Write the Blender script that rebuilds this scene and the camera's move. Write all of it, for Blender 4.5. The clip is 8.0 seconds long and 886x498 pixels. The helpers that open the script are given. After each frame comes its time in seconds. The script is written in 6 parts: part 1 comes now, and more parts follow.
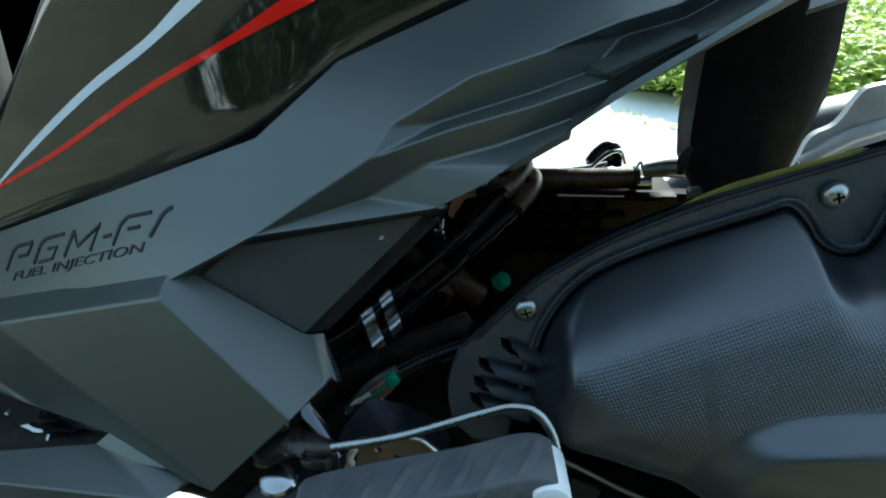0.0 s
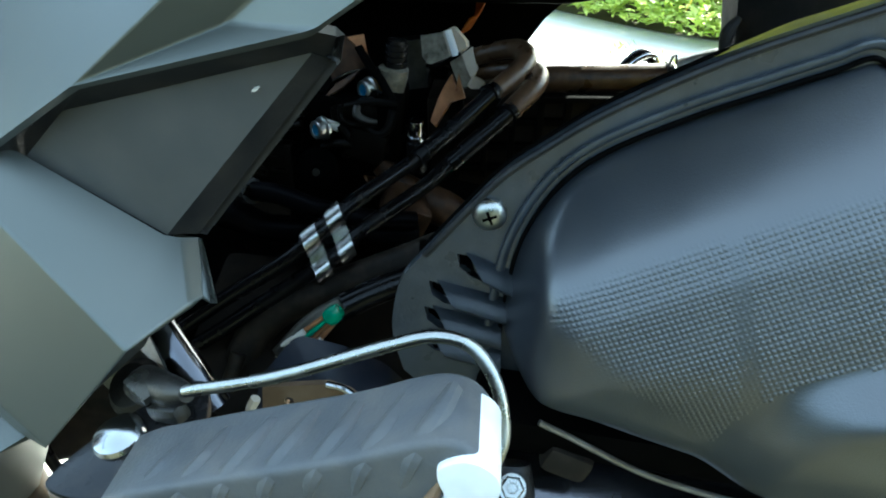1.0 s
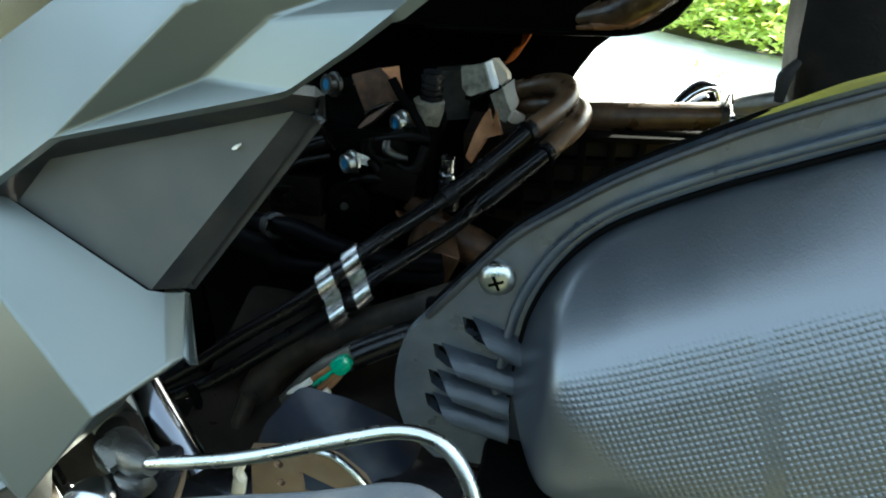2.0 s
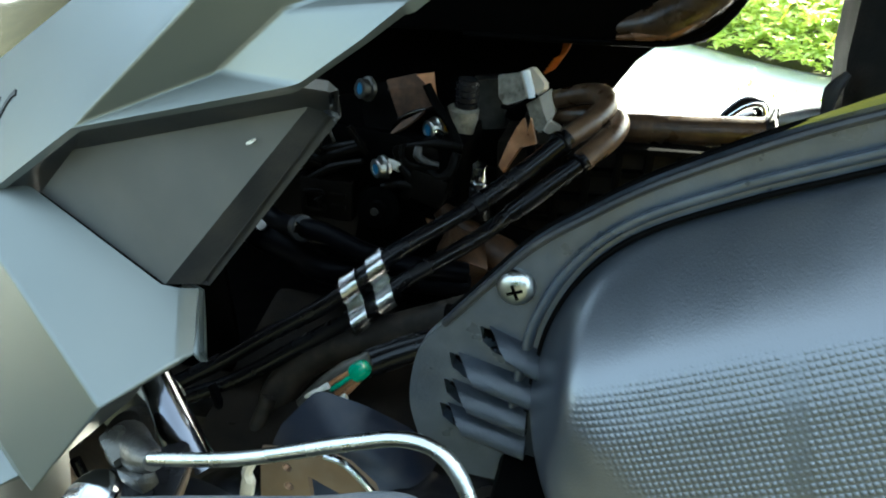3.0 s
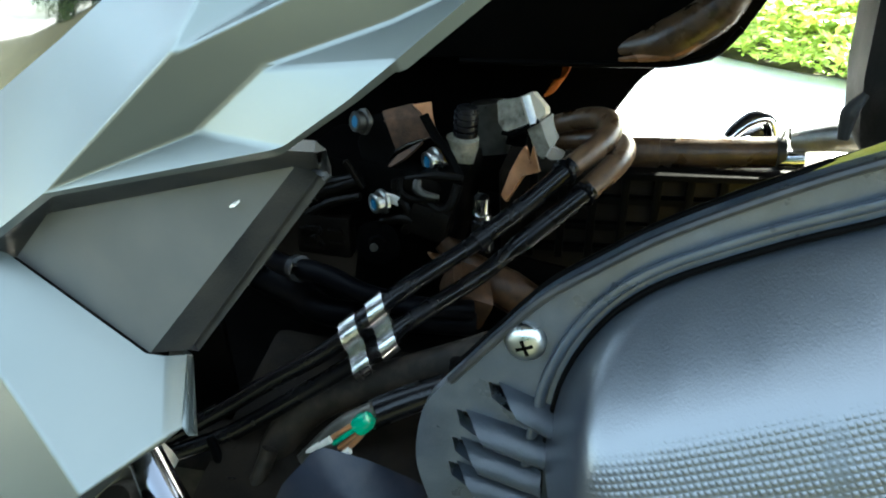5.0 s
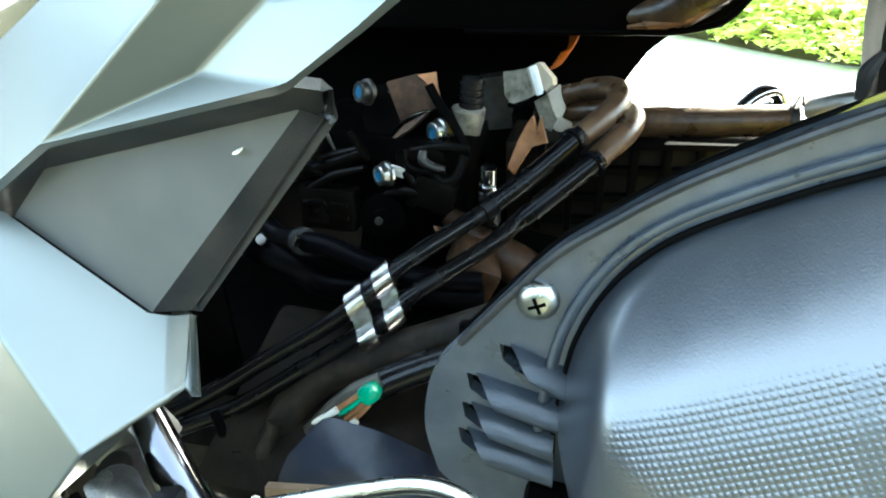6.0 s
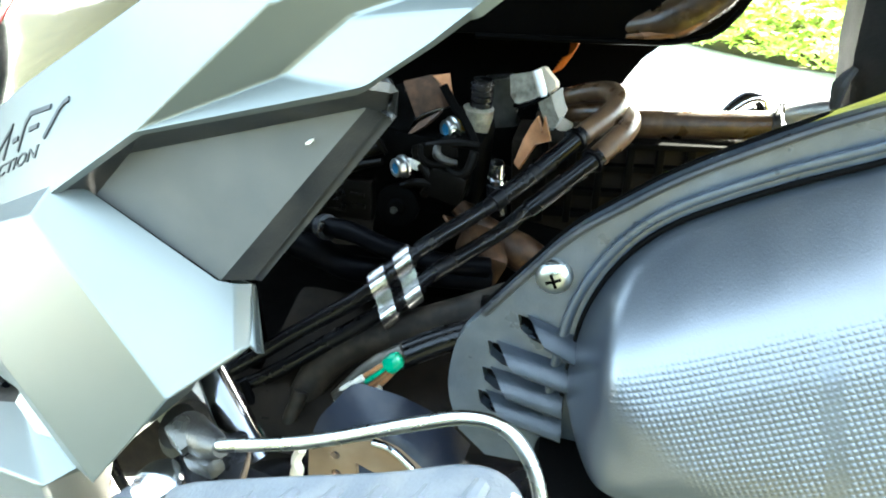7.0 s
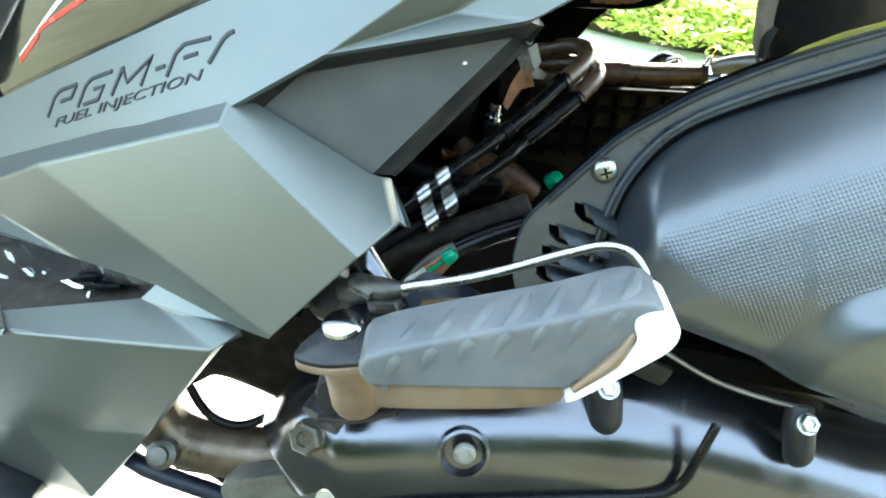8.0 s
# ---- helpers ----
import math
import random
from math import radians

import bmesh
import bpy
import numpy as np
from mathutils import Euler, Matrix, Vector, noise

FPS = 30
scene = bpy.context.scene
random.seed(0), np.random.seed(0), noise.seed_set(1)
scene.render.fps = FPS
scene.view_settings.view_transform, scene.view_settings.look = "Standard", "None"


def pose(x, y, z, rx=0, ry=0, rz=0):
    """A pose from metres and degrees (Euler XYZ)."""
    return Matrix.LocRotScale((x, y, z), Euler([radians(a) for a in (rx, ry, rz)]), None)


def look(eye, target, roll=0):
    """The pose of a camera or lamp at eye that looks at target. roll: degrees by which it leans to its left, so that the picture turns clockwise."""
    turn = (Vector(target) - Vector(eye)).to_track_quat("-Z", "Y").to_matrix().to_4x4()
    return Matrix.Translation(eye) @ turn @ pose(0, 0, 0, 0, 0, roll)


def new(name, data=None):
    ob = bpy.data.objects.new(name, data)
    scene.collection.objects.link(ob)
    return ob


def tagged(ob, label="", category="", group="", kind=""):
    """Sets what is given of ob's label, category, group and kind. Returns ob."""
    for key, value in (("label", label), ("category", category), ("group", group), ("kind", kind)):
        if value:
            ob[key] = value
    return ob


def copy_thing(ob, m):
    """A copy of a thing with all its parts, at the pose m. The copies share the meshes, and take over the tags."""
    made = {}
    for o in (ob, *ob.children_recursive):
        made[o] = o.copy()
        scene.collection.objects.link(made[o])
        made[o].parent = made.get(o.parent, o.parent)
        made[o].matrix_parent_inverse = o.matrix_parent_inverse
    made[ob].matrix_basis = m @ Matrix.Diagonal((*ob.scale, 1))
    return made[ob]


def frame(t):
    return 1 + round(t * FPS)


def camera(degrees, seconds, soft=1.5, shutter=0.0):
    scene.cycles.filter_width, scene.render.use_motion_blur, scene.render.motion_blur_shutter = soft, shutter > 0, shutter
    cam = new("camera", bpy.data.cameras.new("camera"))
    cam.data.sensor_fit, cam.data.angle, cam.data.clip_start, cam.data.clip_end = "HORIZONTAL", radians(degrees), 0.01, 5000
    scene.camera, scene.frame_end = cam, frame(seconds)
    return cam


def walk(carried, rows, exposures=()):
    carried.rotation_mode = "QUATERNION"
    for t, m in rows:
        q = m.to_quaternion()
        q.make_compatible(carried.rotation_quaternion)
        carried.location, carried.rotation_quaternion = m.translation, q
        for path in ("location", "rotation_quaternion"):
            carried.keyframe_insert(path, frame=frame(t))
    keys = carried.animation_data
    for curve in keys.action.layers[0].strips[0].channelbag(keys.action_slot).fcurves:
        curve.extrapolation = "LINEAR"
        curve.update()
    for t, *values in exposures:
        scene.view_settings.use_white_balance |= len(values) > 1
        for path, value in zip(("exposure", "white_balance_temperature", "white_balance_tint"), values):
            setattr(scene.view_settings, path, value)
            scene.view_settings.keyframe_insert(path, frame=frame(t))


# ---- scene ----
import collections

cam = camera(63.7, 8.0, soft=2.0)
PATH = [
    (0, (0.0013, 0.0012, 0.7203), (-0.0000, 0.4482, 0.4964), 0.36),
    (0.3, (0.0010, 0.0213, 0.6923), (-0.0158, 0.4661, 0.4646), 1.27),
    (0.5, (0.0120, 0.0401, 0.6764), (-0.0092, 0.4836, 0.4466), 0.31),
    (0.7, (0.0327, 0.0625, 0.6579), (0.0063, 0.5003, 0.4178), 0.19),
    (1, (0.0510, 0.0859, 0.6382), (0.0130, 0.5210, 0.3948), -1.29),
    (1.2, (0.0580, 0.0941, 0.6384), (0.0085, 0.5264, 0.3922), -2.47),
    (1.5, (0.0628, 0.1010, 0.6453), (0.0038, 0.5378, 0.4092), -0.82),
    (1.7, (0.0693, 0.1086, 0.6483), (-0.0032, 0.5427, 0.4109), -1.48),
    (2.8, (0.0769, 0.1250, 0.6350), (-0.0304, 0.5536, 0.4009), -0.97),
    (3, (0.0807, 0.1243, 0.6397), (-0.0350, 0.5541, 0.4120), -1.36),
    (3.5, (0.0742, 0.1284, 0.6396), (-0.0438, 0.5565, 0.4098), -1.22),
    (4, (0.0773, 0.1367, 0.6405), (-0.0393, 0.5672, 0.4146), -2.18),
    (4.5, (0.0741, 0.1408, 0.6455), (-0.0428, 0.5739, 0.4247), -1.94),
    (4.7, (0.0762, 0.1430, 0.6465), (-0.0424, 0.5758, 0.4261), -2.89),
    (5.8, (0.0747, 0.1468, 0.6344), (-0.0443, 0.5775, 0.4102), -3.85),
    (6, (0.0728, 0.1455, 0.6314), (-0.0472, 0.5756, 0.4064), -3.85),
    (6.5, (0.0721, 0.1342, 0.6370), (-0.0495, 0.5647, 0.4136), -3.62),
    (6.7, (0.0709, 0.1228, 0.6353), (-0.0443, 0.5539, 0.4099), -2.28),
    (7, (0.0641, 0.1075, 0.6433), (-0.0434, 0.5395, 0.4157), -2.04),
    (7.2, (0.0547, 0.0930, 0.6478), (-0.0416, 0.5289, 0.4227), -1.42),
    (7.5, (0.0382, 0.0603, 0.6408), (-0.0292, 0.4968, 0.4065), -1.73),
    (7.7, (0.0166, 0.0377, 0.6395), (-0.0324, 0.4733, 0.3992), -0.58),
    (8, (-0.0303, -0.0034, 0.6518), (-0.0377, 0.4335, 0.4088), 2.28),
]
walk(cam, [(t, look(eye, target, roll)) for t, eye, target, roll in PATH],
     exposures=[(0.0, 0.85, 5550, -8), (0.5, 1.7, 5700, -8), (1.0, 2.3, 5980, -7), (1.5, 2.6, 6350, -6), (3.0, 2.95, 6420, -5), (4.5, 3.2, 6420, -4), (6.0, 4.0, 6450, -4), (6.5, 4.25, 6500, -3), (7.0, 4.4, 6500, -3), (8.0, 3.45, 6450, -4)])

# ---- light: open sky and a high sun from beyond the scooter ----
SUN_ELEVATION, SUN_AZIMUTH = radians(34), radians(28)   # azimuth from +y towards +x
world = bpy.data.worlds.new("sky")
scene.world = world
world.use_nodes = True
sky = world.node_tree.nodes.new("ShaderNodeTexSky")
sky.sky_type, sky.sun_disc = "NISHITA", False
sky.dust_density, sky.air_density = 2.0, 1.0
sky.sun_elevation, sky.sun_rotation = SUN_ELEVATION, SUN_AZIMUTH
world.node_tree.nodes["Background"].inputs["Strength"].default_value = 0.15
haze = world.node_tree.nodes.new("ShaderNodeMix")      # thin bright haze over the whole sky
haze.data_type, haze.blend_type = "RGBA", "ADD"
haze.inputs[0].default_value = 1.0
# the haze is a little brighter overhead than at the horizon
veil = world.node_tree.nodes.new("ShaderNodeMapRange")
veil.inputs["To Min"].default_value, veil.inputs["To Max"].default_value = 1.38, 1.52
height = world.node_tree.nodes.new("ShaderNodeSeparateXYZ")
world.node_tree.links.new(world.node_tree.nodes.new("ShaderNodeTexCoord").outputs["Generated"], height.inputs[0])
world.node_tree.links.new(height.outputs["Z"], veil.inputs["Value"])
tinted = world.node_tree.nodes.new("ShaderNodeMix")
tinted.data_type, tinted.blend_type = "RGBA", "MULTIPLY"
tinted.inputs[0].default_value = 1.0
tinted.inputs[6].default_value = (0.86, 0.965, 1.06, 1)
world.node_tree.links.new(veil.outputs[0], tinted.inputs[7])
world.node_tree.links.new(tinted.outputs[2], haze.inputs[7])
world.node_tree.links.new(sky.outputs[0], haze.inputs[6])
world.node_tree.links.new(haze.outputs[2], world.node_tree.nodes["Background"].inputs["Color"])
sun_data = bpy.data.lights.new("sun", "SUN")
sun_data.energy, sun_data.angle, sun_data.color = 5.0, radians(0.53), (1.0, 0.94, 0.84)
sun = new("sun", sun_data)
sun_way = Vector((math.sin(SUN_AZIMUTH) * math.cos(SUN_ELEVATION), math.cos(SUN_AZIMUTH) * math.cos(SUN_ELEVATION), math.sin(SUN_ELEVATION)))
sun.matrix_world = look(sun_way * 20, (0, 0, 0))


# ---- materials ----
def surface(name, base, rough=0.5, metal=0.0, vary=0.15, scale=40.0, grain=900.0, bump=0.15, dust=0.0, dust_colour=(0.25, 0.21, 0.16),
            coat=0.0, coat_rough=0.04, specular=0.5, rough_vary=0.12):
    """A surface with wear at two scales: soft stains of about 1/scale m and a fine grain of 1/grain m."""
    m = bpy.data.materials.new(name)
    m.use_nodes = True
    tree = m.node_tree
    nodes, link = tree.nodes, tree.links.new
    bsdf = nodes["Principled BSDF"]
    where = nodes.new("ShaderNodeTexCoord").outputs["Object"]
    big = nodes.new("ShaderNodeTexNoise")
    big.inputs["Scale"].default_value, big.inputs["Detail"].default_value = scale, 5.0
    fine = nodes.new("ShaderNodeTexNoise")
    fine.inputs["Scale"].default_value, fine.inputs["Detail"].default_value = grain, 3.0
    link(where, big.inputs["Vector"])
    link(where, fine.inputs["Vector"])
    value = nodes.new("ShaderNodeMapRange")
    value.inputs["From Min"].default_value, value.inputs["From Max"].default_value = 0.3, 0.7
    value.inputs["To Min"].default_value, value.inputs["To Max"].default_value = 1 - vary, 1 + vary
    link(big.outputs["Fac"], value.inputs["Value"])
    tint = nodes.new("ShaderNodeMix")
    tint.data_type, tint.blend_type = "RGBA", "MULTIPLY"
    tint.inputs[0].default_value = 1.0
    tint.inputs[6].default_value = (*base, 1)
    link(value.outputs[0], tint.inputs[7])
    colour = tint.outputs[2]
    if dust:
        spots = nodes.new("ShaderNodeTexNoise")
        spots.inputs["Scale"].default_value, spots.inputs["Detail"].default_value = scale * 2.3, 8.0
        link(where, spots.inputs["Vector"])
        ramp = nodes.new("ShaderNodeMapRange")
        ramp.inputs["From Min"].default_value, ramp.inputs["From Max"].default_value = 0.42, 0.72
        ramp.inputs["To Min"].default_value, ramp.inputs["To Max"].default_value = 0.0, dust
        link(spots.outputs["Fac"], ramp.inputs["Value"])
        cover = nodes.new("ShaderNodeMix")
        cover.data_type = "RGBA"
        link(ramp.outputs[0], cover.inputs[0])
        link(colour, cover.inputs[6])
        cover.inputs[7].default_value = (*dust_colour, 1)
        colour = cover.outputs[2]
    link(colour, bsdf.inputs["Base Color"])
    shine = nodes.new("ShaderNodeMapRange")
    shine.inputs["From Min"].default_value, shine.inputs["From Max"].default_value = 0.3, 0.7
    shine.inputs["To Min"].default_value, shine.inputs["To Max"].default_value = max(0.02, rough - rough_vary), min(1, rough + rough_vary)
    link(big.outputs["Fac"], shine.inputs["Value"])
    link(shine.outputs[0], bsdf.inputs["Roughness"])
    bsdf.inputs["Metallic"].default_value = metal
    bsdf.inputs["Specular IOR Level"].default_value = specular
    bsdf.inputs["Coat Weight"].default_value, bsdf.inputs["Coat Roughness"].default_value = coat, coat_rough
    if bump:
        relief = nodes.new("ShaderNodeBump")
        relief.inputs["Strength"].default_value, relief.inputs["Distance"].default_value = bump, 0.0006
        link(fine.outputs["Fac"], relief.inputs["Height"])
        link(relief.outputs[0], bsdf.inputs["Normal"])
    return m


PANEL = surface("matte_grey_paint", (0.130, 0.138, 0.126), 0.40, 0.75, 0.06, 9, 2500, 0.03, 0.06, rough_vary=0.04)
PANEL_INSET = surface("dark_grey_plastic", (0.060, 0.060, 0.056), 0.5, 0.15, 0.08, 15, 1800, 0.10, 0.08, specular=0.29)
# its dust tint stands in for the brown ground mirrored in the paint
GLOSS = surface("gloss_black_paint", (0.009, 0.009, 0.008), 0.07, 0.0, 0.1, 12, 1200, 0.0, 0.10, (0.16, 0.14, 0.10), coat=1.0, specular=1.0, rough_vary=0.02)
RED = surface("red_stripe", (0.85, 0.010, 0.006), 0.25, 0.0, 0.05, 20, 900, 0.0, coat=0.6)
WHITE = surface("white_stripe", (0.93, 0.94, 0.94), 0.25, 0.0, 0.03, 20, 900, 0.0, coat=0.25)
BLACK = surface("black_plastic", (0.0087, 0.00928, 0.01102), 0.42, 0.0, 0.15, 20, 1500, 0.25, 0.10, rough_vary=0.08, specular=0.29)
COVER = surface("grained_black_plastic", (0.0105, 0.0132, 0.018), 0.34, 0.0, 0.2, 14, 1400, 0.2, 0.14, (0.040, 0.043, 0.046), rough_vary=0.06, specular=1.0, coat=1.0, coat_rough=0.27)
FLANGE = surface("dusty_black_plastic", (0.027, 0.034, 0.044), 0.34, 0.0, 0.3, 45, 700, 0.35, 0.30, (0.085, 0.088, 0.090), specular=0.58, coat=0.4, coat_rough=0.25)
# so near black that it carries the bay's shade in its colour
SHADE_BLACK = surface("shade_black", (0.00116, 0.001102, 0.001044), 0.6, 0.0, 0.3, 30, 900, 0.3, 0.10, (0.00812, 0.0058, 0.00406), specular=0.0232)
RUBBER = surface("black_rubber", (0.00348, 0.00348, 0.00406), 0.25, 0.0, 0.2, 40, 900, 0.1, 0.06, (0.0696, 0.0522, 0.0348), specular=0.174)
DUSTY_RUBBER = surface("dusty_rubber", (0.014, 0.0115, 0.009), 0.55, 0.0, 0.3, 45, 900, 0.25, 0.5, (0.058, 0.044, 0.031), specular=0.145)
# brown put in for warm light thrown back by the sunlit ground
WARM_LIT_HOSE = surface("warm_lit_hose", (0.050, 0.028, 0.014), 0.33, 0.0, 0.35, 60, 900, 0.2, 0.35, (0.17, 0.105, 0.060), specular=0.25)
PEG_RUBBER = surface("worn_grey_rubber", (0.088, 0.090, 0.092), 0.40, 0.0, 0.2, 35, 700, 0.35, 0.4, (0.17, 0.152, 0.132), specular=0.29)
CHROME = surface("chrome", (0.4752, 0.4818, 0.4884), 0.16, 1.0, 0.12, 60, 900, 0.05, 0.10, (0.198, 0.132, 0.0792), rough_vary=0.08)
ZINC = surface("zinc_plated_steel", (0.4092, 0.4092, 0.3828), 0.28, 1.0, 0.15, 80, 900, 0.1, 0.15, rough_vary=0.1)
ALLOY = surface("cast_alloy", (0.2436, 0.232, 0.2088), 0.45, 0.9, 0.25, 50, 1200, 0.4, 0.3, (0.0928, 0.0638, 0.0406))
# the brown carries sun bounced warmly onto the castings
WARM_LIT_CAST = surface("warm_lit_cast_alloy", (0.060, 0.030, 0.014), 0.42, 0.3, 0.5, 75, 900, 0.4, 0.7, (0.012, 0.008, 0.005), specular=0.29)
# brightened to stand in for sun glints; also colours the bare wires
COPPER = surface("bright_copper_brown", (0.38, 0.170, 0.072), 0.38, 0.3, 0.4, 70, 900, 0.3, 0.3, (0.08, 0.05, 0.03), specular=0.36)
BLUE = surface("blue_lock_paint", (0.0225, 0.165, 0.315), 0.35, 0.4, 0.15, 200, 900, 0.0, specular=0.38)
YELLOW_MARK = surface("yellow_paint_mark", (0.435, 0.2436, 0.0232), 0.45, 0.0, 0.15, 200, 900, 0.1, specular=0.29)
PALE_MARK = surface("pale_paint_mark", (0.7, 0.66, 0.58), 0.5, 0.0, 0.1, 200, 900, 0.1)
GREEN = surface("green_plastic", (0, 0.264, 0.136), 0.3, 0.0, 0.1, 100, 900, 0.0, specular=0.4)
BEIGE = surface("beige_plastic", (0.52, 0.45, 0.35), 0.45, 0.0, 0.15, 60, 900, 0.1, specular=0.36)
TAN_PLATE = surface("tan_steel_plate", (0.175, 0.115, 0.070), 0.45, 0.3, 0.25, 40, 900, 0.15, 0.3, (0.24, 0.19, 0.14), specular=0.29)
ORANGE = surface("orange_wire", (0.44, 0.104, 0.008), 0.4, 0.0, 0.1, 80, 900, 0.0, specular=0.4)
CASE = surface("satin_black_case", (0.122, 0.120, 0.130), 0.18, 0.95, 0.15, 18, 900, 0.10, 0.10, (0.116, 0.087, 0.0638), rough_vary=0.1)
# bare metal whitened so that the colour holds sunlight and highlight
LIT_ALLOY = surface("lit_aluminium", (0.94, 0.93, 0.91), 0.45, 0.1, 0.08, 60, 900, 0.1, 0.05)
# tone and shine lowered to stand in for shade deep in the bay
DIM_BLACK = surface("dim_black_rubber", (0.00174, 0.00174, 0.00232), 0.42, 0.0, 0.2, 40, 900, 0.2, 0.0, specular=0.0348)
NAVY = surface("dark_blue_rubber", (0.00464, 0.00754, 0.01624), 0.4, 0.0, 0.15, 30, 900, 0.1, 0.06, specular=0.29)
OLIVE = surface("olive_plastic", (0.24, 0.20, 0.03), 0.5, 0.0, 0.25, 40, 900, 0.2, 0.2, specular=0.29)
SHIELD = surface("grey_heat_shield", (0.42, 0.41, 0.39), 0.5, 0.2, 0.2, 25, 700, 0.2, 0.3)
# dark tone stands in for the shadow along the raised letters' edges
LETTER = surface("shade_letter", (0.0116, 0.01218, 0.01276), 0.5, 0.0, 0.1, 60, 900, 0.1, specular=0.29)
PIPE = surface("rusty_steel_pipe", (0.085, 0.056, 0.034), 0.34, 0.6, 0.4, 30, 600, 0.3, 0.4)
TYRE = surface("black_fender_plastic", (0.01044, 0.00986, 0.00986), 0.7, 0.0, 0.25, 25, 600, 0.5, 0.3, (0.0522, 0.0435, 0.0348), specular=0.29)


def ground_material():
    m = surface("dusty_concrete", (0.80, 0.77, 0.71), 0.85, 0.0, 0.14, 1.7, 130, 0.5, 0.35, (0.62, 0.58, 0.51), specular=0.3)
    return m


def leaf_material(name, dark, light):
    m = bpy.data.materials.new(name)
    m.use_nodes = True
    nodes, link = m.node_tree.nodes, m.node_tree.links.new
    bsdf = nodes["Principled BSDF"]
    island = nodes.new("ShaderNodeNewGeometry").outputs["Random Per Island"]
    ramp = nodes.new("ShaderNodeValToRGB")
    ramp.color_ramp.elements[0].color, ramp.color_ramp.elements[1].color = (*dark, 1), (*light, 1)
    link(island, ramp.inputs[0])
    link(ramp.outputs[0], bsdf.inputs["Base Color"])
    bsdf.inputs["Roughness"].default_value = 0.4
    through_leaf = nodes.new("ShaderNodeBsdfTranslucent")
    link(ramp.outputs[0], through_leaf.inputs[0])
    mix = nodes.new("ShaderNodeMixShader")
    mix.inputs[0].default_value = 0.38
    link(bsdf.outputs[0], mix.inputs[1])
    link(through_leaf.outputs[0], mix.inputs[2])
    link(mix.outputs[0], nodes["Material Output"].inputs["Surface"])
    return m


GROUND = ground_material()
# brown dirt, darkened to carry the shade on the near ground
SHADED_DIRT = surface("shaded_dry_dirt", (0.085, 0.082, 0.050), 0.95, 0.0, 0.3, 1.5, 60, 0.6, 0.4, (0.05, 0.06, 0.03), specular=0.2)
SOIL = surface("brown_soil", (0.07, 0.065, 0.03), 0.95, 0.0, 0.3, 3, 60, 0.6, 0.3, (0.22, 0.17, 0.1), specular=0.2)
GLOSSY_LUMPS = surface("glossy_black_lining", (0.006, 0.006, 0.007), 0.08, 0.0, 0.3, 30, 55, 1.0, 0.0, coat=1.0)
GLOSSY_LUMPS.node_tree.nodes["Bump"].inputs["Distance"].default_value = 0.004
BROWN_BLACK = surface("brown_black_plastic", (0.036, 0.021, 0.011), 0.3, 0.0, 0.5, 60, 900, 0.3, 0.45, (0.12, 0.068, 0.034), specular=0.29)
CONNECTOR = surface("stained_plastic", (0.26, 0.235, 0.18), 0.36, 0.1, 0.35, 110, 900, 0.2, 0.5, (0.06, 0.042, 0.025), specular=0.35)
# real grime, darkened further: the bay's shade is put into its colour
SHADED_GRIME = surface("shaded_grime", (0.0030, 0.0024, 0.0018), 0.44, 0.0, 0.4, 70, 500, 0.6, 0.35, (0.008, 0.0055, 0.0036), specular=0.08)
BRIGHT_STEEL = surface("bright_steel_strap", (0.74, 0.73, 0.70), 0.22, 1.0, 0.12, 80, 900, 0.04, 0.10, (0.12, 0.10, 0.08), rough_vary=0.05)
WET_STEEL = surface("black_enamelled_steel", (0.01044, 0.01044, 0.0116), 0.22, 0.0, 0.3, 50, 900, 0.1, 0.2, (0.058, 0.0464, 0.0348), specular=0.29)
DUSTY_ALLOY = surface("dusty_grey_alloy", (0.087, 0.0812, 0.0667), 0.36, 0.7, 0.4, 60, 900, 0.3, 0.4, (0.029, 0.02204, 0.01508))
BROWN_GLOSS = surface("glossy_brown", (0.15, 0.072, 0.034), 0.30, 0.2, 0.45, 60, 900, 0.2, 0.3, (0.24, 0.15, 0.085), specular=0.25)
DULL_CHROME = surface("dull_chrome", (0.11, 0.11, 0.12), 0.12, 1.0, 0.12, 40, 900, 0.03, 0.12, (0.0696, 0.0522, 0.0348), rough_vary=0.03)
DARK_ALLOY = surface("grimy_cast_alloy", (0.058, 0.0551, 0.0493), 0.42, 0.7, 0.4, 60, 900, 0.4, 0.4, (0.029, 0.0203, 0.0116))
DUSTY_BLOCK = surface("dusty_engine_metal", (0.010, 0.0078, 0.0056), 0.6, 0.0, 0.35, 30, 600, 0.3, 0.5, (0.024, 0.017, 0.011), specular=0.06)
LEAF = leaf_material("bright_leaves", (0.30, 0.42, 0.04), (0.68, 0.76, 0.20))
TREE_LEAF = leaf_material("dark_leaves", (0.015, 0.035, 0.008), (0.05, 0.09, 0.02))
BARK = surface("grey_bark", (0.16, 0.13, 0.1), 0.9, 0.0, 0.3, 8, 60, 0.8)
FLOWER = surface("yellow_petals", (0.85, 0.55, 0.02), 0.5, 0.0, 0.1, 40, 300, 0.0)


# ---- building blocks ----
def mesh_object(name, bm, material, smooth=35.0):
    data = bpy.data.meshes.new(name)
    bmesh.ops.recalc_face_normals(bm, faces=bm.faces)
    bm.to_mesh(data)
    bm.free()
    if smooth:
        data.polygons.foreach_set("use_smooth", [True] * len(data.polygons))
        data.set_sharp_from_angle(angle=radians(smooth))
    data.materials.append(material)
    return new(name, data)


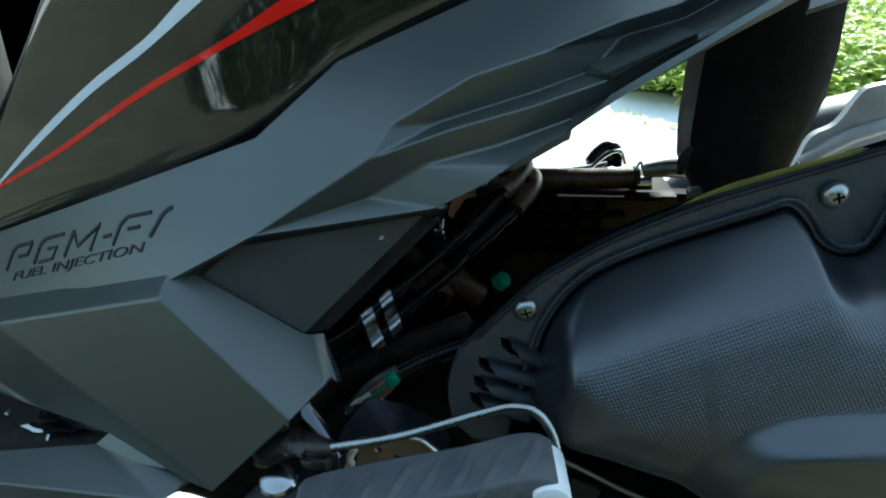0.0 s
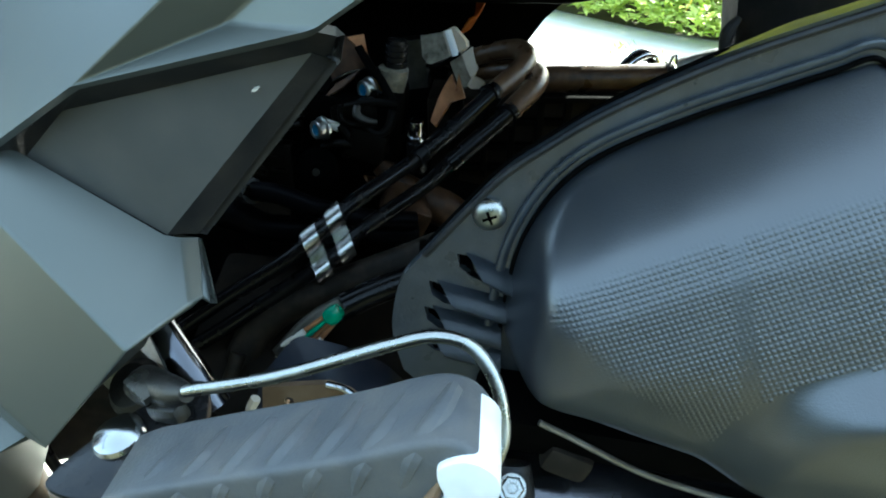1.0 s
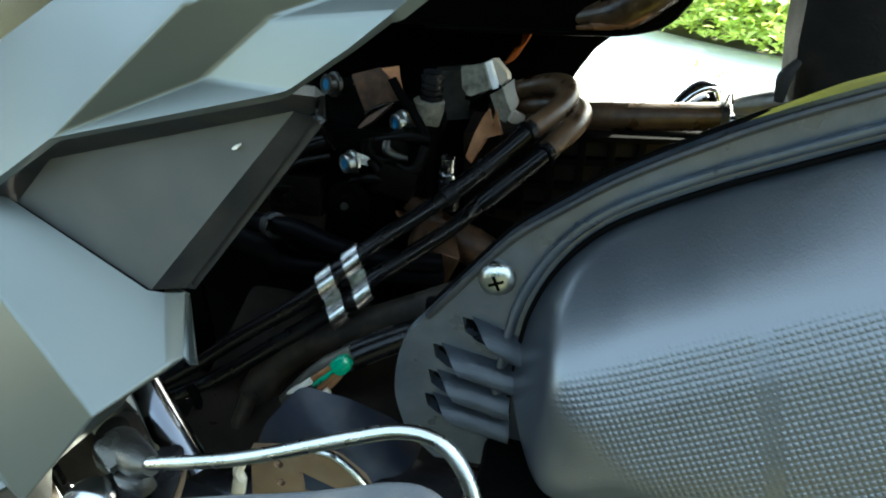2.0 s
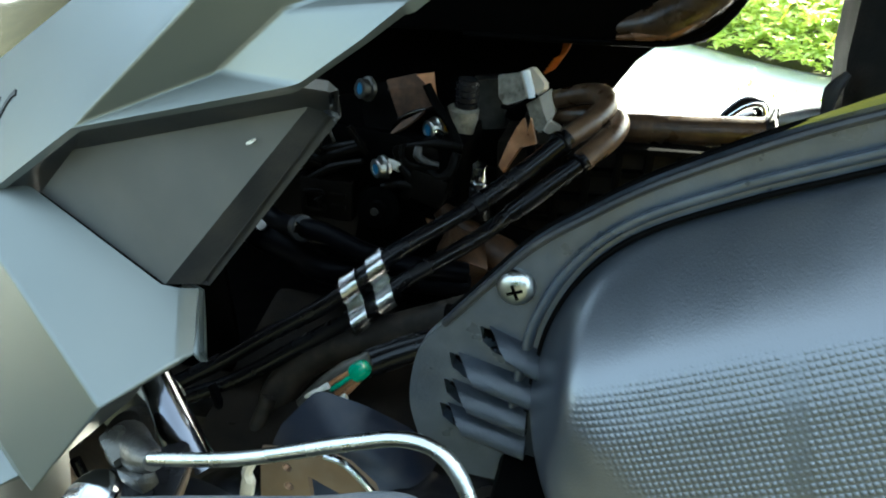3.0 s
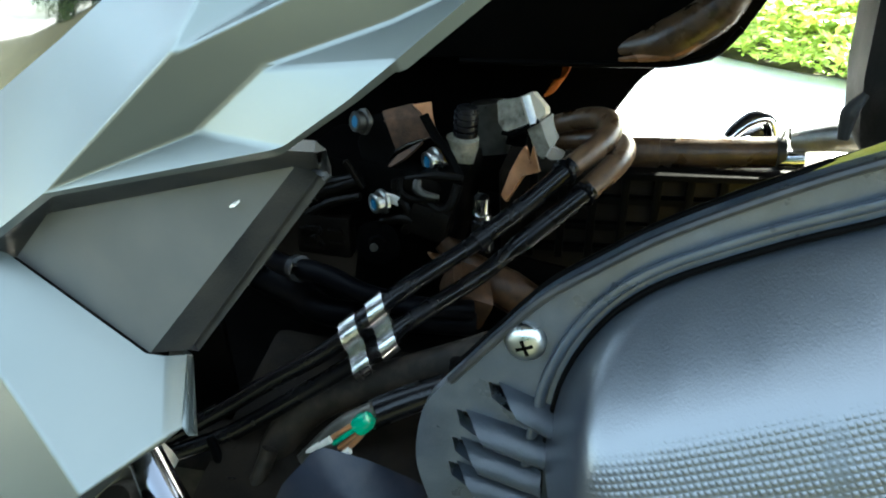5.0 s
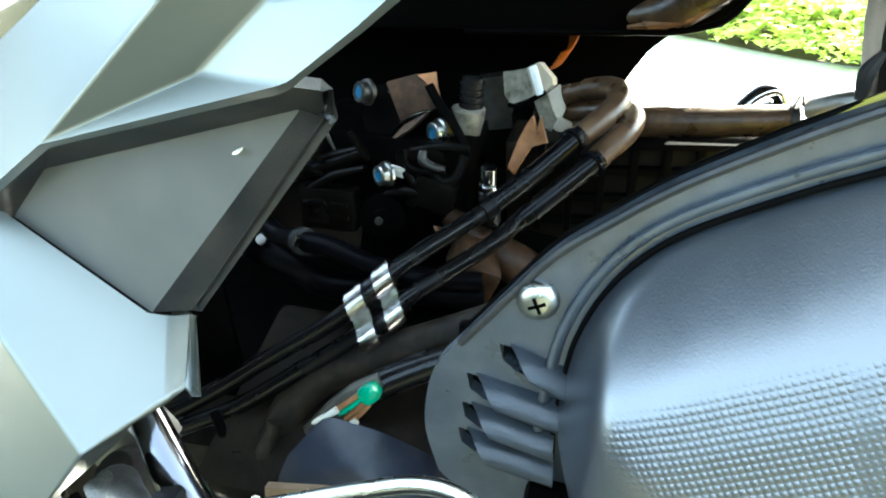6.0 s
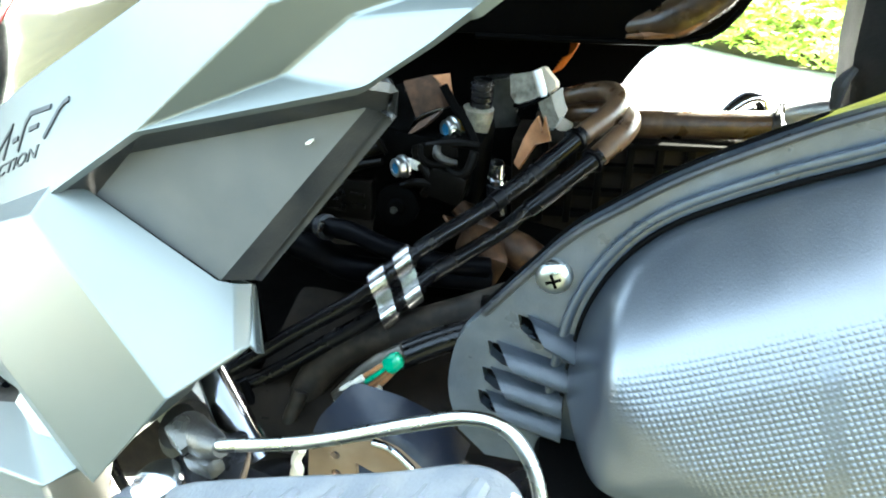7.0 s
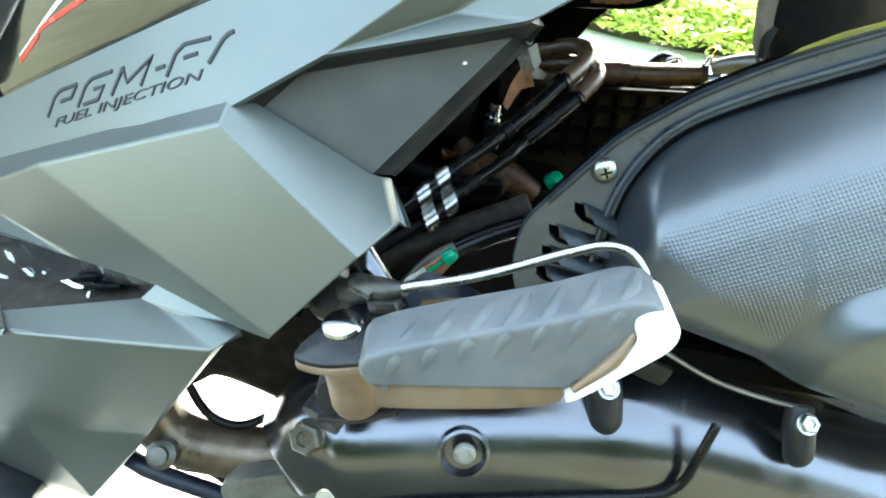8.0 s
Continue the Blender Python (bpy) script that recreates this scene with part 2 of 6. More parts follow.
def part(name, bm, material, parent, label="", smooth=35.0):
    """One mesh under a thing or a part; meshes are laid out in world places."""
    ob = mesh_object(name, bm, material, smooth)
    ob.parent = parent
    if parent.type == "EMPTY":
        ob.matrix_parent_inverse = Matrix.Translation(parent.location).inverted()
    if label:
        tagged(ob, label)
    return ob


def thing(name, place, label, category, group="", kind=""):
    ob = new(name)
    ob.location = place
    ob.empty_display_size = 0.05
    return tagged(ob, label, category, group, kind)


def curve_points(points, per=8):
    """A smooth line (Catmull-Rom) through the given places."""
    p = [Vector(q) for q in points]
    if len(p) < 3:
        return p
    p = [2 * p[0] - p[1], *p, 2 * p[-1] - p[-2]]
    out = []
    for a, b, c, d in zip(p, p[1:], p[2:], p[3:]):
        for k in range(per):
            t = k / per
            out.append(0.5 * (2 * b + (c - a) * t + (2 * a - 5 * b + 4 * c - d) * t * t + (3 * b - a - 3 * c + d) * t ** 3))
    return out + [p[-2]]


def tube(points, radius, sides=14, per=8, radii=None, flat=1.0, bm=None):
    bm = bm or bmesh.new()
    line = curve_points(points, per)
    ahead = (line[1] - line[0]).normalized()
    side = ahead.orthogonal().normalized()
    rings = []
    for n, place in enumerate(line):
        way = (line[min(n + 1, len(line) - 1)] - line[max(n - 1, 0)]).normalized()
        side = (side - way * side.dot(way)).normalized()
        up = way.cross(side)
        r = radius if radii is None else float(np.interp(n / (len(line) - 1), np.linspace(0, 1, len(radii)), radii))
        rings.append([bm.verts.new(place + r * (math.cos(a) * side + flat * math.sin(a) * up)) for a in np.linspace(0, 2 * math.pi, sides, endpoint=False)])
    for a, b in zip(rings, rings[1:]):
        for k in range(sides):
            bm.faces.new((a[k], a[(k + 1) % sides], b[(k + 1) % sides], b[k]))
    bm.faces.new(rings[0][::-1])
    bm.faces.new(rings[-1])
    return bm


def lathe(place, axis, profile, sides=24, bm=None, turn=0.0):
    """A turned piece: profile of (radius, height along the axis)."""
    bm = bm or bmesh.new()
    axis = Vector(axis).normalized()
    side = axis.orthogonal().normalized()
    up = axis.cross(side)
    rings = []
    for r, h in profile:
        if r < 1e-6:
            rings.append([bm.verts.new(Vector(place) + axis * h)])
        else:
            rings.append([bm.verts.new(Vector(place) + axis * h + r * (math.cos(a + turn) * side + math.sin(a + turn) * up)) for a in np.linspace(0, 2 * math.pi, sides, endpoint=False)])
    for a, b in zip(rings, rings[1:]):
        for k in range(sides):
            some = [a[k % len(a)], a[(k + 1) % len(a)], b[(k + 1) % len(b)], b[k % len(b)]]
            some = list(dict.fromkeys(some))
            if len(some) > 2:
                bm.faces.new(some)
    for ring in (rings[0], rings[-1]):
        if len(ring) > 2:
            bm.faces.new(ring)
    return bm


def soften(bm, width=0.001, angle=20.0, segments=2):
    bmesh.ops.recalc_face_normals(bm, faces=bm.faces)
    edges = [e for e in bm.edges if len(e.link_faces) == 2 and e.calc_face_angle(0) > radians(angle)]
    if edges:
        bmesh.ops.bevel(bm, geom=edges, offset=width, segments=segments, profile=0.6, affect="EDGES", clamp_overlap=True)
    return bm


def block(place, size, turn=(0, 0, 0), width=0.002, bm=None):
    """A box with rounded edges; turn in degrees."""
    own = bmesh.new()
    bmesh.ops.create_cube(own, size=1, matrix=pose(*place, *turn) @ Matrix.Diagonal((*size, 1)))
    soften(own, width)
    if bm is None:
        return own
    return join(bm, own)


def join(bm, other):
    data = bpy.data.meshes.new("join")
    other.to_mesh(data)
    other.free()
    bm.from_mesh(data)
    bpy.data.meshes.remove(data)
    return bm


def sheet(rows, thick=0.003, width=0.001, back=(0, 1, 0), angle=12.0):
    """A moulded sheet from named corners: rows = (corners, faces). Creases are rounded and the sheet gets its thickness towards back."""
    corners, faces = rows
    bm = bmesh.new()
    used = {k for face in faces for k in face.split()}
    made = {k: bm.verts.new(v) for k, v in corners.items() if k in used}
    for face in faces:
        bm.faces.new([made[k] for k in face.split()])
    bm.normal_update()
    back = Vector(back)
    for f in bm.faces:
        if f.normal.dot(back) > 0:
            f.normal_flip()
    bm.normal_update()
    edges = [e for e in bm.edges if len(e.link_faces) == 2 and e.calc_face_angle(0) > radians(angle)]
    if edges and width:
        bmesh.ops.bevel(bm, geom=edges, offset=width, segments=3, profile=0.5, affect="EDGES", clamp_overlap=True)
    bm.normal_update()
    front = list(bm.faces)
    shift = {v: v.co - v.normal * thick for v in bm.verts}
    behind = {v: bm.verts.new(c) for v, c in shift.items()}
    rim = [e for e in bm.edges if len(e.link_faces) == 1]
    for f in front:
        bm.faces.new([behind[v] for v in reversed(f.verts)])
    for e in rim:
        a, b = e.verts
        bm.faces.new((a, b, behind[b], behind[a]))
    return bm


def plate(outline, y0, y1, holes=(), width=0.0008, lean=0.0):
    """A flat plate from an outline of (x, z), with holes through it, between the depths y0 (front) and y1."""
    bm = bmesh.new()
    for loop in (outline, *holes):
        ring = [bm.verts.new((x, y0, z)) for x, z in loop]
        for a, b in zip(ring, ring[1:] + ring[:1]):
            bm.edges.new((a, b))
    bmesh.ops.triangle_fill(bm, edges=bm.edges, use_beauty=True)
    bmesh.ops.dissolve_limit(bm, angle_limit=radians(1), verts=[], edges=bm.edges) if not holes else None
    front = list(bm.faces)
    made = bmesh.ops.extrude_face_region(bm, geom=front)
    moved = [g for g in made["geom"] if isinstance(g, bmesh.types.BMVert)]
    bmesh.ops.translate(bm, vec=(0, y1 - y0, 0), verts=moved)
    return soften(bm, width, 40) if width else bm


def spline2(points, per=6, closed=False):
    """A smooth flat line through points of (x, z)."""
    pts = [(x, 0, z) for x, z in points]
    if closed:
        many = curve_points([pts[-1], *pts, pts[0], pts[1]], per)[per:-per]
        return [(p.x, p.z) for p in many[:-1]]
    return [(p.x, p.z) for p in curve_points(pts, per)]


def hex_bolt(name, place, axis, across, parent, material=None, label="", height=0.006, washer=1.5):
    r = across / 2
    bm = lathe(place, axis, [(r * washer, 0), (r * washer, 0.0015), (r * washer * 0.96, 0.002), (r * 1.1, 0.0022)], 20)
    lathe(place, axis, [(r * 1.12, 0.0018), (r * 1.12, height * 0.85), (r * 0.95, height), (r * 0.55, height), (r * 0.45, height * 0.8), (0, height * 0.8)], 6, bm)
    return part(name, bm, material or ZINC, parent, label, 30)


def pan_screw(place, axis, radius, parent, label):
    bm = lathe(place, axis, [(radius, 0), (radius, 0.0012), (radius * 0.97, 0.0020), (radius * 0.86, 0.0032), (radius * 0.62, 0.0044), (radius * 0.3, 0.0050), (0, 0.0051)], 28)
    screw = part("screw", bm, ZINC, parent, label, 40)
    axis = Vector(axis).normalized()
    # dark bars stand in for the shade in the screw's cross recess
    cross = bmesh.new()
    turn = axis.to_track_quat("Z", "Y").to_matrix().to_4x4()
    for a in (20, 110):
        own = bmesh.new()
        bmesh.ops.create_cube(own, size=1, matrix=Matrix.Translation(Vector(place) + axis * 0.0042) @ turn @ pose(0, 0, 0, 0, 0, a) @ Matrix.Diagonal((radius * 0.85, radius * 0.17, 0.0022, 1)))
        join(cross, own)
    part("recess_shade", cross, SHADE_BLACK, screw)
    return screw


# ---- ground and planting ----
def make_ground():
    bm = bmesh.new()
    steps = [-400, -60, -15, -6, -3, -2, -1.2, -0.6, 0, 0.5, 1, 1.5, 2, 2.5, 3, 4, 6, 10, 30, 120, 900]
    grid = [[bm.verts.new((x, y, 0)) for x in steps] for y in steps]
    for j in range(len(steps) - 1):
        for i in range(len(steps) - 1):
            bm.faces.new((grid[j][i], grid[j][i + 1], grid[j + 1][i + 1], grid[j + 1][i]))
    ob = mesh_object("ground", bm, GROUND)
    tagged(ob, "pale dusty concrete yard with worn patches", "ground", kind="structure")


# the border of the planting runs slantwise behind the scooter
def border(x):
    return 3.15 - 0.95 * (x - 0.4) + 0.05 * math.sin(7 * x) if x < 1.4 else 2.2 + 0.1 * (x - 1.4) + 0.05 * math.sin(7 * x)


def make_soil():
    bm = bmesh.new()
    xs = np.arange(-1.6, 7.0, 0.12)
    near = [bm.verts.new((x, border(x) + 0.14, 0.006)) for x in xs]
    far = [bm.verts.new((x, 9.0, 0.03)) for x in xs]
    for k in range(len(xs) - 1):
        bm.faces.new((near[k], near[k + 1], far[k + 1], far[k]))
    tagged(mesh_object("planting_bed", bm, SOIL), "bare brown soil bed under ground-cover plants", "soil", kind="structure")


def make_dirt():
    bm = bmesh.new()
    xs = np.arange(-12, 12.1, 0.5)
    # near edge drawn in under the scooter to dim the ground's bounce
    near = [bm.verts.new((x, 0.40 + 0.03 * math.sin(1.3 * x) + 0.02 * math.sin(3.1 * x), 0.006)) for x in xs]
    far = [bm.verts.new((x, -11.0 + 0.12 * math.sin(0.9 * x + 1) + 0.05 * math.sin(4.1 * x), 0.006)) for x in xs]
    for k in range(len(xs) - 1):
        bm.faces.new((near[k], near[k + 1], far[k + 1], far[k]))
    tagged(mesh_object("dirt_yard", bm, SHADED_DIRT), "yard of brown dirt with thin olive grass, darkened for shade", "dirt", kind="structure")


def leaves_mesh(name, places, ways, ups, lengths, widths, material, fold=0.25):
    """Many pointed, folded leaves in one mesh: root, two sides, middle and tip."""
    n = len(places)
    side = np.cross(ways, ups)
    side /= np.linalg.norm(side, axis=1, keepdims=True) + 1e-9
    L, W = lengths[:, None], widths[:, None]
    v = np.empty((n, 6, 3))
    v[:, 0] = places
    v[:, 1] = places + ways * L * 0.45 + side * W * 0.5 + ups * W * fold
    v[:, 2] = places + ways * L * 0.5
    v[:, 3] = places + ways * L * 0.45 - side * W * 0.5 + ups * W * fold
    v[:, 4] = places + ways * L * 0.78 + side * W * 0.02 - ups * L * 0.02
    v[:, 5] = places + ways * L - ups * L * 0.14
    base = np.arange(n)[:, None] * 6
    faces = np.concatenate([base + [0, 2, 1], base + [0, 3, 2], base + [1, 2, 4], base + [2, 3, 4], base + [1, 4, 5], base + [4, 3, 5]])
    data = bpy.data.meshes.new(name)
    data.from_pydata(v.reshape(-1, 3).tolist(), [], faces.tolist())
    data.materials.append(material)
    return new(name, data)


def unit(a):
    return a / (np.linalg.norm(a, axis=1, keepdims=True) + 1e-9)


def make_ground_cover():
    rng = np.random.default_rng(4)
    P, D, U, L, W = [], [], [], [], []
    for n in range(9500):
        x = rng.uniform(0.1, 2.9) if n < 7500 else rng.uniform(-0.8, 4.6)
        y = border(x) + rng.uniform(-0.05, 2.1 if n < 7500 else 4.2)
        back = y - border(x)
        if x > 2.6 and back > 2.0 and rng.random() < 0.7:
            continue
        h = 0.03 + min(0.24, 0.09 + 0.32 * max(back, 0) ** 0.7) * rng.uniform(0.35, 1.0)
        for k in range(rng.integers(5, 8)):
            a = rng.uniform(0, 2 * math.pi)
            lift = rng.uniform(-0.1, 0.8)
            P.append((x + 0.01 * math.cos(a), y + 0.01 * math.sin(a), h + rng.uniform(-0.03, 0.01)))
            D.append((math.cos(a), math.sin(a), lift))
            U.append((-lift * math.cos(a), -lift * math.sin(a), 1.0))
            L.append(rng.uniform(0.034, 0.070))
            W.append(L[-1] * rng.uniform(0.38, 0.55))
    ob = leaves_mesh("ground_cover", np.array(P), unit(np.array(D)), unit(np.array(U)), np.array(L), np.array(W), LEAF)
    tagged(ob, "dense low bright green creeping plants with toothed leaves", "plants", kind="stuff")


def make_weeds():
    rng = np.random.default_rng(9)
    P, D, U, L, W = [], [], [], [], []
    for x, y, n in ((0.45, 2.75, 26), (0.62, 2.52, 22), (0.78, 2.38, 20), (0.86, 2.36, 18), (0.52, 2.62, 18), (0.7, 2.42, 16)):
        for k in range(n):
            a = rng.uniform(0, 2 * math.pi)
            P.append((x + rng.normal(0, 0.05), y + rng.normal(0, 0.025), 0.003))
            D.append((math.cos(a) * 0.7, math.sin(a) * 0.7, rng.uniform(0.3, 1.0)))
            U.append((-math.cos(a), -math.sin(a), 0.8))
            L.append(rng.uniform(0.015, 0.04))
            W.append(L[-1] * 0.3)
    ob = leaves_mesh("weeds", np.array(P), unit(np.array(D)), unit(np.array(U)), np.array(L), np.array(W), LEAF)
    tagged(ob, "sparse small weeds growing out of the concrete joints", "weeds", kind="stuff")


def make_flowers():
    first = None
    for x, y, z, tilt in ((0.84, 2.50, 0.10, 30), (0.72, 2.72, 0.22, 20), (0.60, 2.95, 0.25, 25), (1.62, 2.42, 0.25, 35), (0.95, 2.62, 0.2, 15)):
        if first is None:
            bm = bmesh.new()
            for k in range(9):
                a = k * 2 * math.pi / 9
                c, s = math.cos(a), math.sin(a)
                pts = [(0.003 * c, 0.003 * s, 0), (0.009 * c - 0.0035 * s, 0.009 * s + 0.0035 * c, 0.002), (0.0145 * c, 0.0145 * s, 0.001), (0.009 * c + 0.0035 * s, 0.009 * s - 0.0035 * c, 0.002)]
                bm.faces.new([bm.verts.new(p) for p in pts])
            lathe((0, 0, -0.001), (0, 0, 1), [(0.0045, 0), (0.0045, 0.002), (0.003, 0.004), (0, 0.0045)], 10, bm)
            tube([(0, 0, 0), (0.002, 0.004, -0.05), (0.0, 0.01, -0.1)], 0.001, 6, 4, bm=bm)
            first = mesh_object("flower", bm, FLOWER)
            tagged(first, "small yellow daisy-like flower on a thin stem", "flower", "flowers in the planting")
            first.matrix_basis = pose(x, y, z, tilt, 0, 20)
        else:
            copy_thing(first, pose(x, y, z, tilt, 0, 40 * x))


def make_tree(x, y, height, spread, seed, label):
    """A tree of the yard behind the camera, which shows only in the gloss paint."""
    rng = np.random.default_rng(seed)
    tree = thing("tree", (x, y, 0), label, "tree", "trees of the yard")
    bm = tube([(x, y, 0), (x + 0.1, y, height * 0.3), (x - 0.05, y + 0.1, height * 0.62)], 0.1, 12, 6, radii=[0.16, 0.11, 0.06])
    tips = []
    for k in range(9):
        a, z = k * 2.4, height * (0.34 + 0.035 * k)
        tip = (x + math.cos(a) * spread * 0.7, y + math.sin(a) * spread * 0.7, z + height * rng.uniform(0.1, 0.3))
        tips.append(tip)
        tube([(x, y, z), ((x * 2 + tip[0]) / 3, (y * 2 + tip[1]) / 3, z + 0.2), tip], 0.03, 8, 5, radii=[0.05, 0.03, 0.012], bm=bm)
    part("trunk", bm, BARK, tree)
    centres = np.array([*tips, *[(x + rng.normal(0, spread * 0.5), y + rng.normal(0, spread * 0.5), height * rng.uniform(0.16, 0.95)) for _ in range(52)]])
    pick = rng.integers(0, len(centres), 15000)
    P = centres[pick] + rng.normal(0, 0.36, (15000, 3))
    D = unit(rng.normal(0, 1, (15000, 3)) + [0, 0, -0.3])
    U = unit(np.cross(D, rng.normal(0, 1, (15000, 3))))
    L = rng.uniform(0.16, 0.30, 15000)
    crown = leaves_mesh("crown", P, D, U, L, L * 0.45, TREE_LEAF)
    crown.parent = tree
    crown.matrix_parent_inverse = Matrix.Translation(tree.location).inverted()


make_ground()
make_soil()
make_dirt()
make_ground_cover()
make_weeds()
make_flowers()
for n, (x, y, height, spread) in enumerate(((-4.6, -9.0, 3.6, 1.9), (-1.0, -9.6, 3.8, 2.1), (-8.4, -7.4, 3.6, 2.0), (2.8, -9.4, 3.6, 2.0), (6.6, -8.6, 3.6, 2.0))):
    make_tree(x, y, height, spread, 11 + n, "leafy dark green tree with a grey trunk")

# ---- the scooter ----
scooter = thing("motor_scooter", (0.1, 0.55, 0.0), "matte grey and gloss black scooter parked on concrete, seen close", "scooter")


def side_cover():
    """The faceted grey cover below the seat, with its dark inset and raised lettering."""
    c = {
        "Uf": (-0.440, 0.482, 0.448), "U0": (-0.280, 0.4084, 0.5265), "Um": (-0.1793, 0.3618, 0.5737), "eL": (-0.0905, 0.332, 0.6135),
        "eK": (-0.052, 0.356, 0.6455), "e3": (0.002, 0.362, 0.669), "e4": (0.100, 0.385, 0.710), "e5": (0.175, 0.40, 0.735),
        "Kf": (-0.440, 0.464, 0.423), "K0": (-0.3159, 0.4017, 0.4717), "Km": (-0.2141, 0.3506, 0.5132), "K1": (-0.1375, 0.3127, 0.5452),
        "pv": (-0.0892, 0.3075, 0.5738), "R1": (-0.0314, 0.2992, 0.6152), "R2": (-0.0354, 0.3080, 0.5929), "pt": (-0.0036, 0.2943, 0.5937),
        # soft crease of the upper panel, and the upper fold that starts from it
        "m1": (-0.0232, 0.3050, 0.6286), "m2": (0.0122, 0.3060, 0.6501), "r3": (0.0444, 0.3090, 0.6604), "r4": (0.0752, 0.3140, 0.6718), "r5": (0.0998, 0.3200, 0.6780), "r6": (0.178, 0.352, 0.708),
        "q4": (0.0804, 0.3280, 0.6639), "q5": (0.1091, 0.3350, 0.6707), "q6": (0.176, 0.364, 0.699),
        # hollow, lip and undercut of the lower fold
        "n1": (-0.0010, 0.3090, 0.6291), "n2": (0.0412, 0.3130, 0.6418), "n3": (0.0656, 0.3150, 0.6507), "n4": (0.1021, 0.3210, 0.6652), "n5": (0.172, 0.345, 0.694),
        "b1": (0.0040, 0.3000, 0.6286), "b2": (0.0393, 0.2970, 0.6403), "b3": (0.0685, 0.2950, 0.6519), "b4": (0.1039, 0.3020, 0.6663), "b5": (0.170, 0.328, 0.690),
        "u1": (-0.0096, 0.3020, 0.6110), "u2": (0.0251, 0.3010, 0.6215), "u3": (0.0572, 0.3000, 0.6342), "u4": (0.1025, 0.3060, 0.6572), "u5": (0.165, 0.336, 0.682),
        "g0": (0.0165, 0.2905, 0.6065), "g1": (0.0283, 0.2900, 0.6151), "g2": (0.0506, 0.2850, 0.6316), "g3": (0.0692, 0.2830, 0.6462), "g4": (0.1013, 0.2880, 0.6649), "g5": (0.1374, 0.3030, 0.6823),
    }
    faces = ["Uf U0 K0 Kf", "U0 Um Km K0", "Um eL pv K1", "Um K1 Km", "eL eK m1 pv", "eK e3 m2 m1", "e3 r3 m2", "e3 e4 r4 r3", "e4 r5 r4", "e4 e5 r6 r5",
             "pv m1 R1", "m1 n1 R1", "m1 m2 n1", "m2 r3 n2 n1",
             "r3 r4 q4", "r4 r5 q5 q4", "r5 r6 q6 q5", "r3 q4 n3 n2", "q4 q5 n4 n3", "q5 q6 n5 n4",
             "R1 n1 b1", "n1 n2 b2 b1", "n2 n3 b3 b2", "n3 n4 b4 b3", "n4 n5 b5 b4",
             "R1 b1 u1", "b1 b2 u2 u1", "b2 b3 u3 u2", "b3 b4 u4 u3", "b4 b5 u5 u4",
             "pv R1 u1 R2", "pv R2 pt", "R2 u1 g0 pt", "u1 g1 g0", "u1 u2 g1", "u2 u3 g2 g1", "u3 u4 g3 g2", "u4 g4 g3", "u4 u5 g5 g4"]
    body = part("side_cover", sheet((c, faces), 0.003, 0.0013, angle=24), PANEL, scooter, "matte grey faceted plastic side cover", 50)
    body.modifiers.new("soft_normals", "WEIGHTED_NORMAL").keep_sharp = True

    lower = {
        "K0": (-0.3150, 0.4050, 0.4760), "Km": (-0.2130, 0.3550, 0.5180), "K1": (-0.1370, 0.3180, 0.5500), "fv": (-0.1242, 0.3186, 0.5450),
        "C0": (-0.2580, 0.3470, 0.4968), "C1": (-0.1392, 0.3032, 0.5408), "Cf": (-0.345, 0.400, 0.452), "Kg": (-0.44, 0.463, 0.420),
        "lo": (-0.0712, 0.3086, 0.5172), "q2": (-0.0662, 0.3125, 0.5140), "q3": (-0.0582, 0.2920, 0.4980), "l2": (-0.0626, 0.3170, 0.5119), "l3": (-0.0550, 0.2988, 0.4967), "bt": (-0.0713, 0.2681, 0.4943),
        "ft": (-0.1155, 0.2705, 0.4459), "L1": (-0.1330, 0.2800, 0.4440), "s2": (-0.189, 0.316, 0.444), "s1": (-0.243, 0.340, 0.443), "s0": (-0.300, 0.366, 0.441),
        "l5": (-0.0740, 0.3140, 0.4910), "l6": (-0.0790, 0.3300, 0.5060), "b5": (-0.079, 0.290, 0.480), "f5": (-0.118, 0.286, 0.446),
        "sf": (-0.44, 0.44, 0.425),
    }
    faces = ["K0 Km C0 Cf", "Km K1 C1 C0", "C0 C1 bt ft", "C1 K1 fv lo", "C1 lo q2 q3 bt", "q2 l2 l3 q3", "C0 ft L1 s2", "C0 s2 s1 Cf", "Cf s1 s0 sf Kg", "Kg K0 Cf", "l2 l6 l5 l3", "q3 l3 l5 b5 bt", "bt b5 f5 ft"]
    wing = part("lower_wing", sheet((lower, faces), 0.003, 0.0016, angle=18), PANEL, body, "matte grey wedge-shaped lower wing", 50)
    wing.modifiers.new("soft_normals", "WEIGHTED_NORMAL").keep_sharp = True

    inset = {
        "fv": (-0.1242, 0.3214, 0.5424), "d1": (-0.1045, 0.3205, 0.5602), "d2": (-0.0090, 0.3112, 0.5830), "lo": (-0.0707, 0.3100, 0.5165),
        "w2": (-0.0040, 0.3150, 0.5800), "w1": (-0.0625, 0.3190, 0.5125), "x2": (-0.0085, 0.326, 0.5775), "x1": (-0.068, 0.335, 0.512),
        "pv": (-0.0885, 0.3095, 0.5728), "K1": (-0.1372, 0.3145, 0.5448), "pt": (-0.0030, 0.2965, 0.5925), "p2": (0.0010, 0.303, 0.590), "p3": (-0.0030, 0.312, 0.5872),
    }
    faces = ["fv d1 d2 lo"]
    dark = part("inset_panel", sheet((inset, faces), 0.003, 0.0009, angle=8), PANEL_INSET, body, "dark grey recessed triangular panel", 50)
    dark.modifiers.new("soft_normals", "WEIGHTED_NORMAL").keep_sharp = True

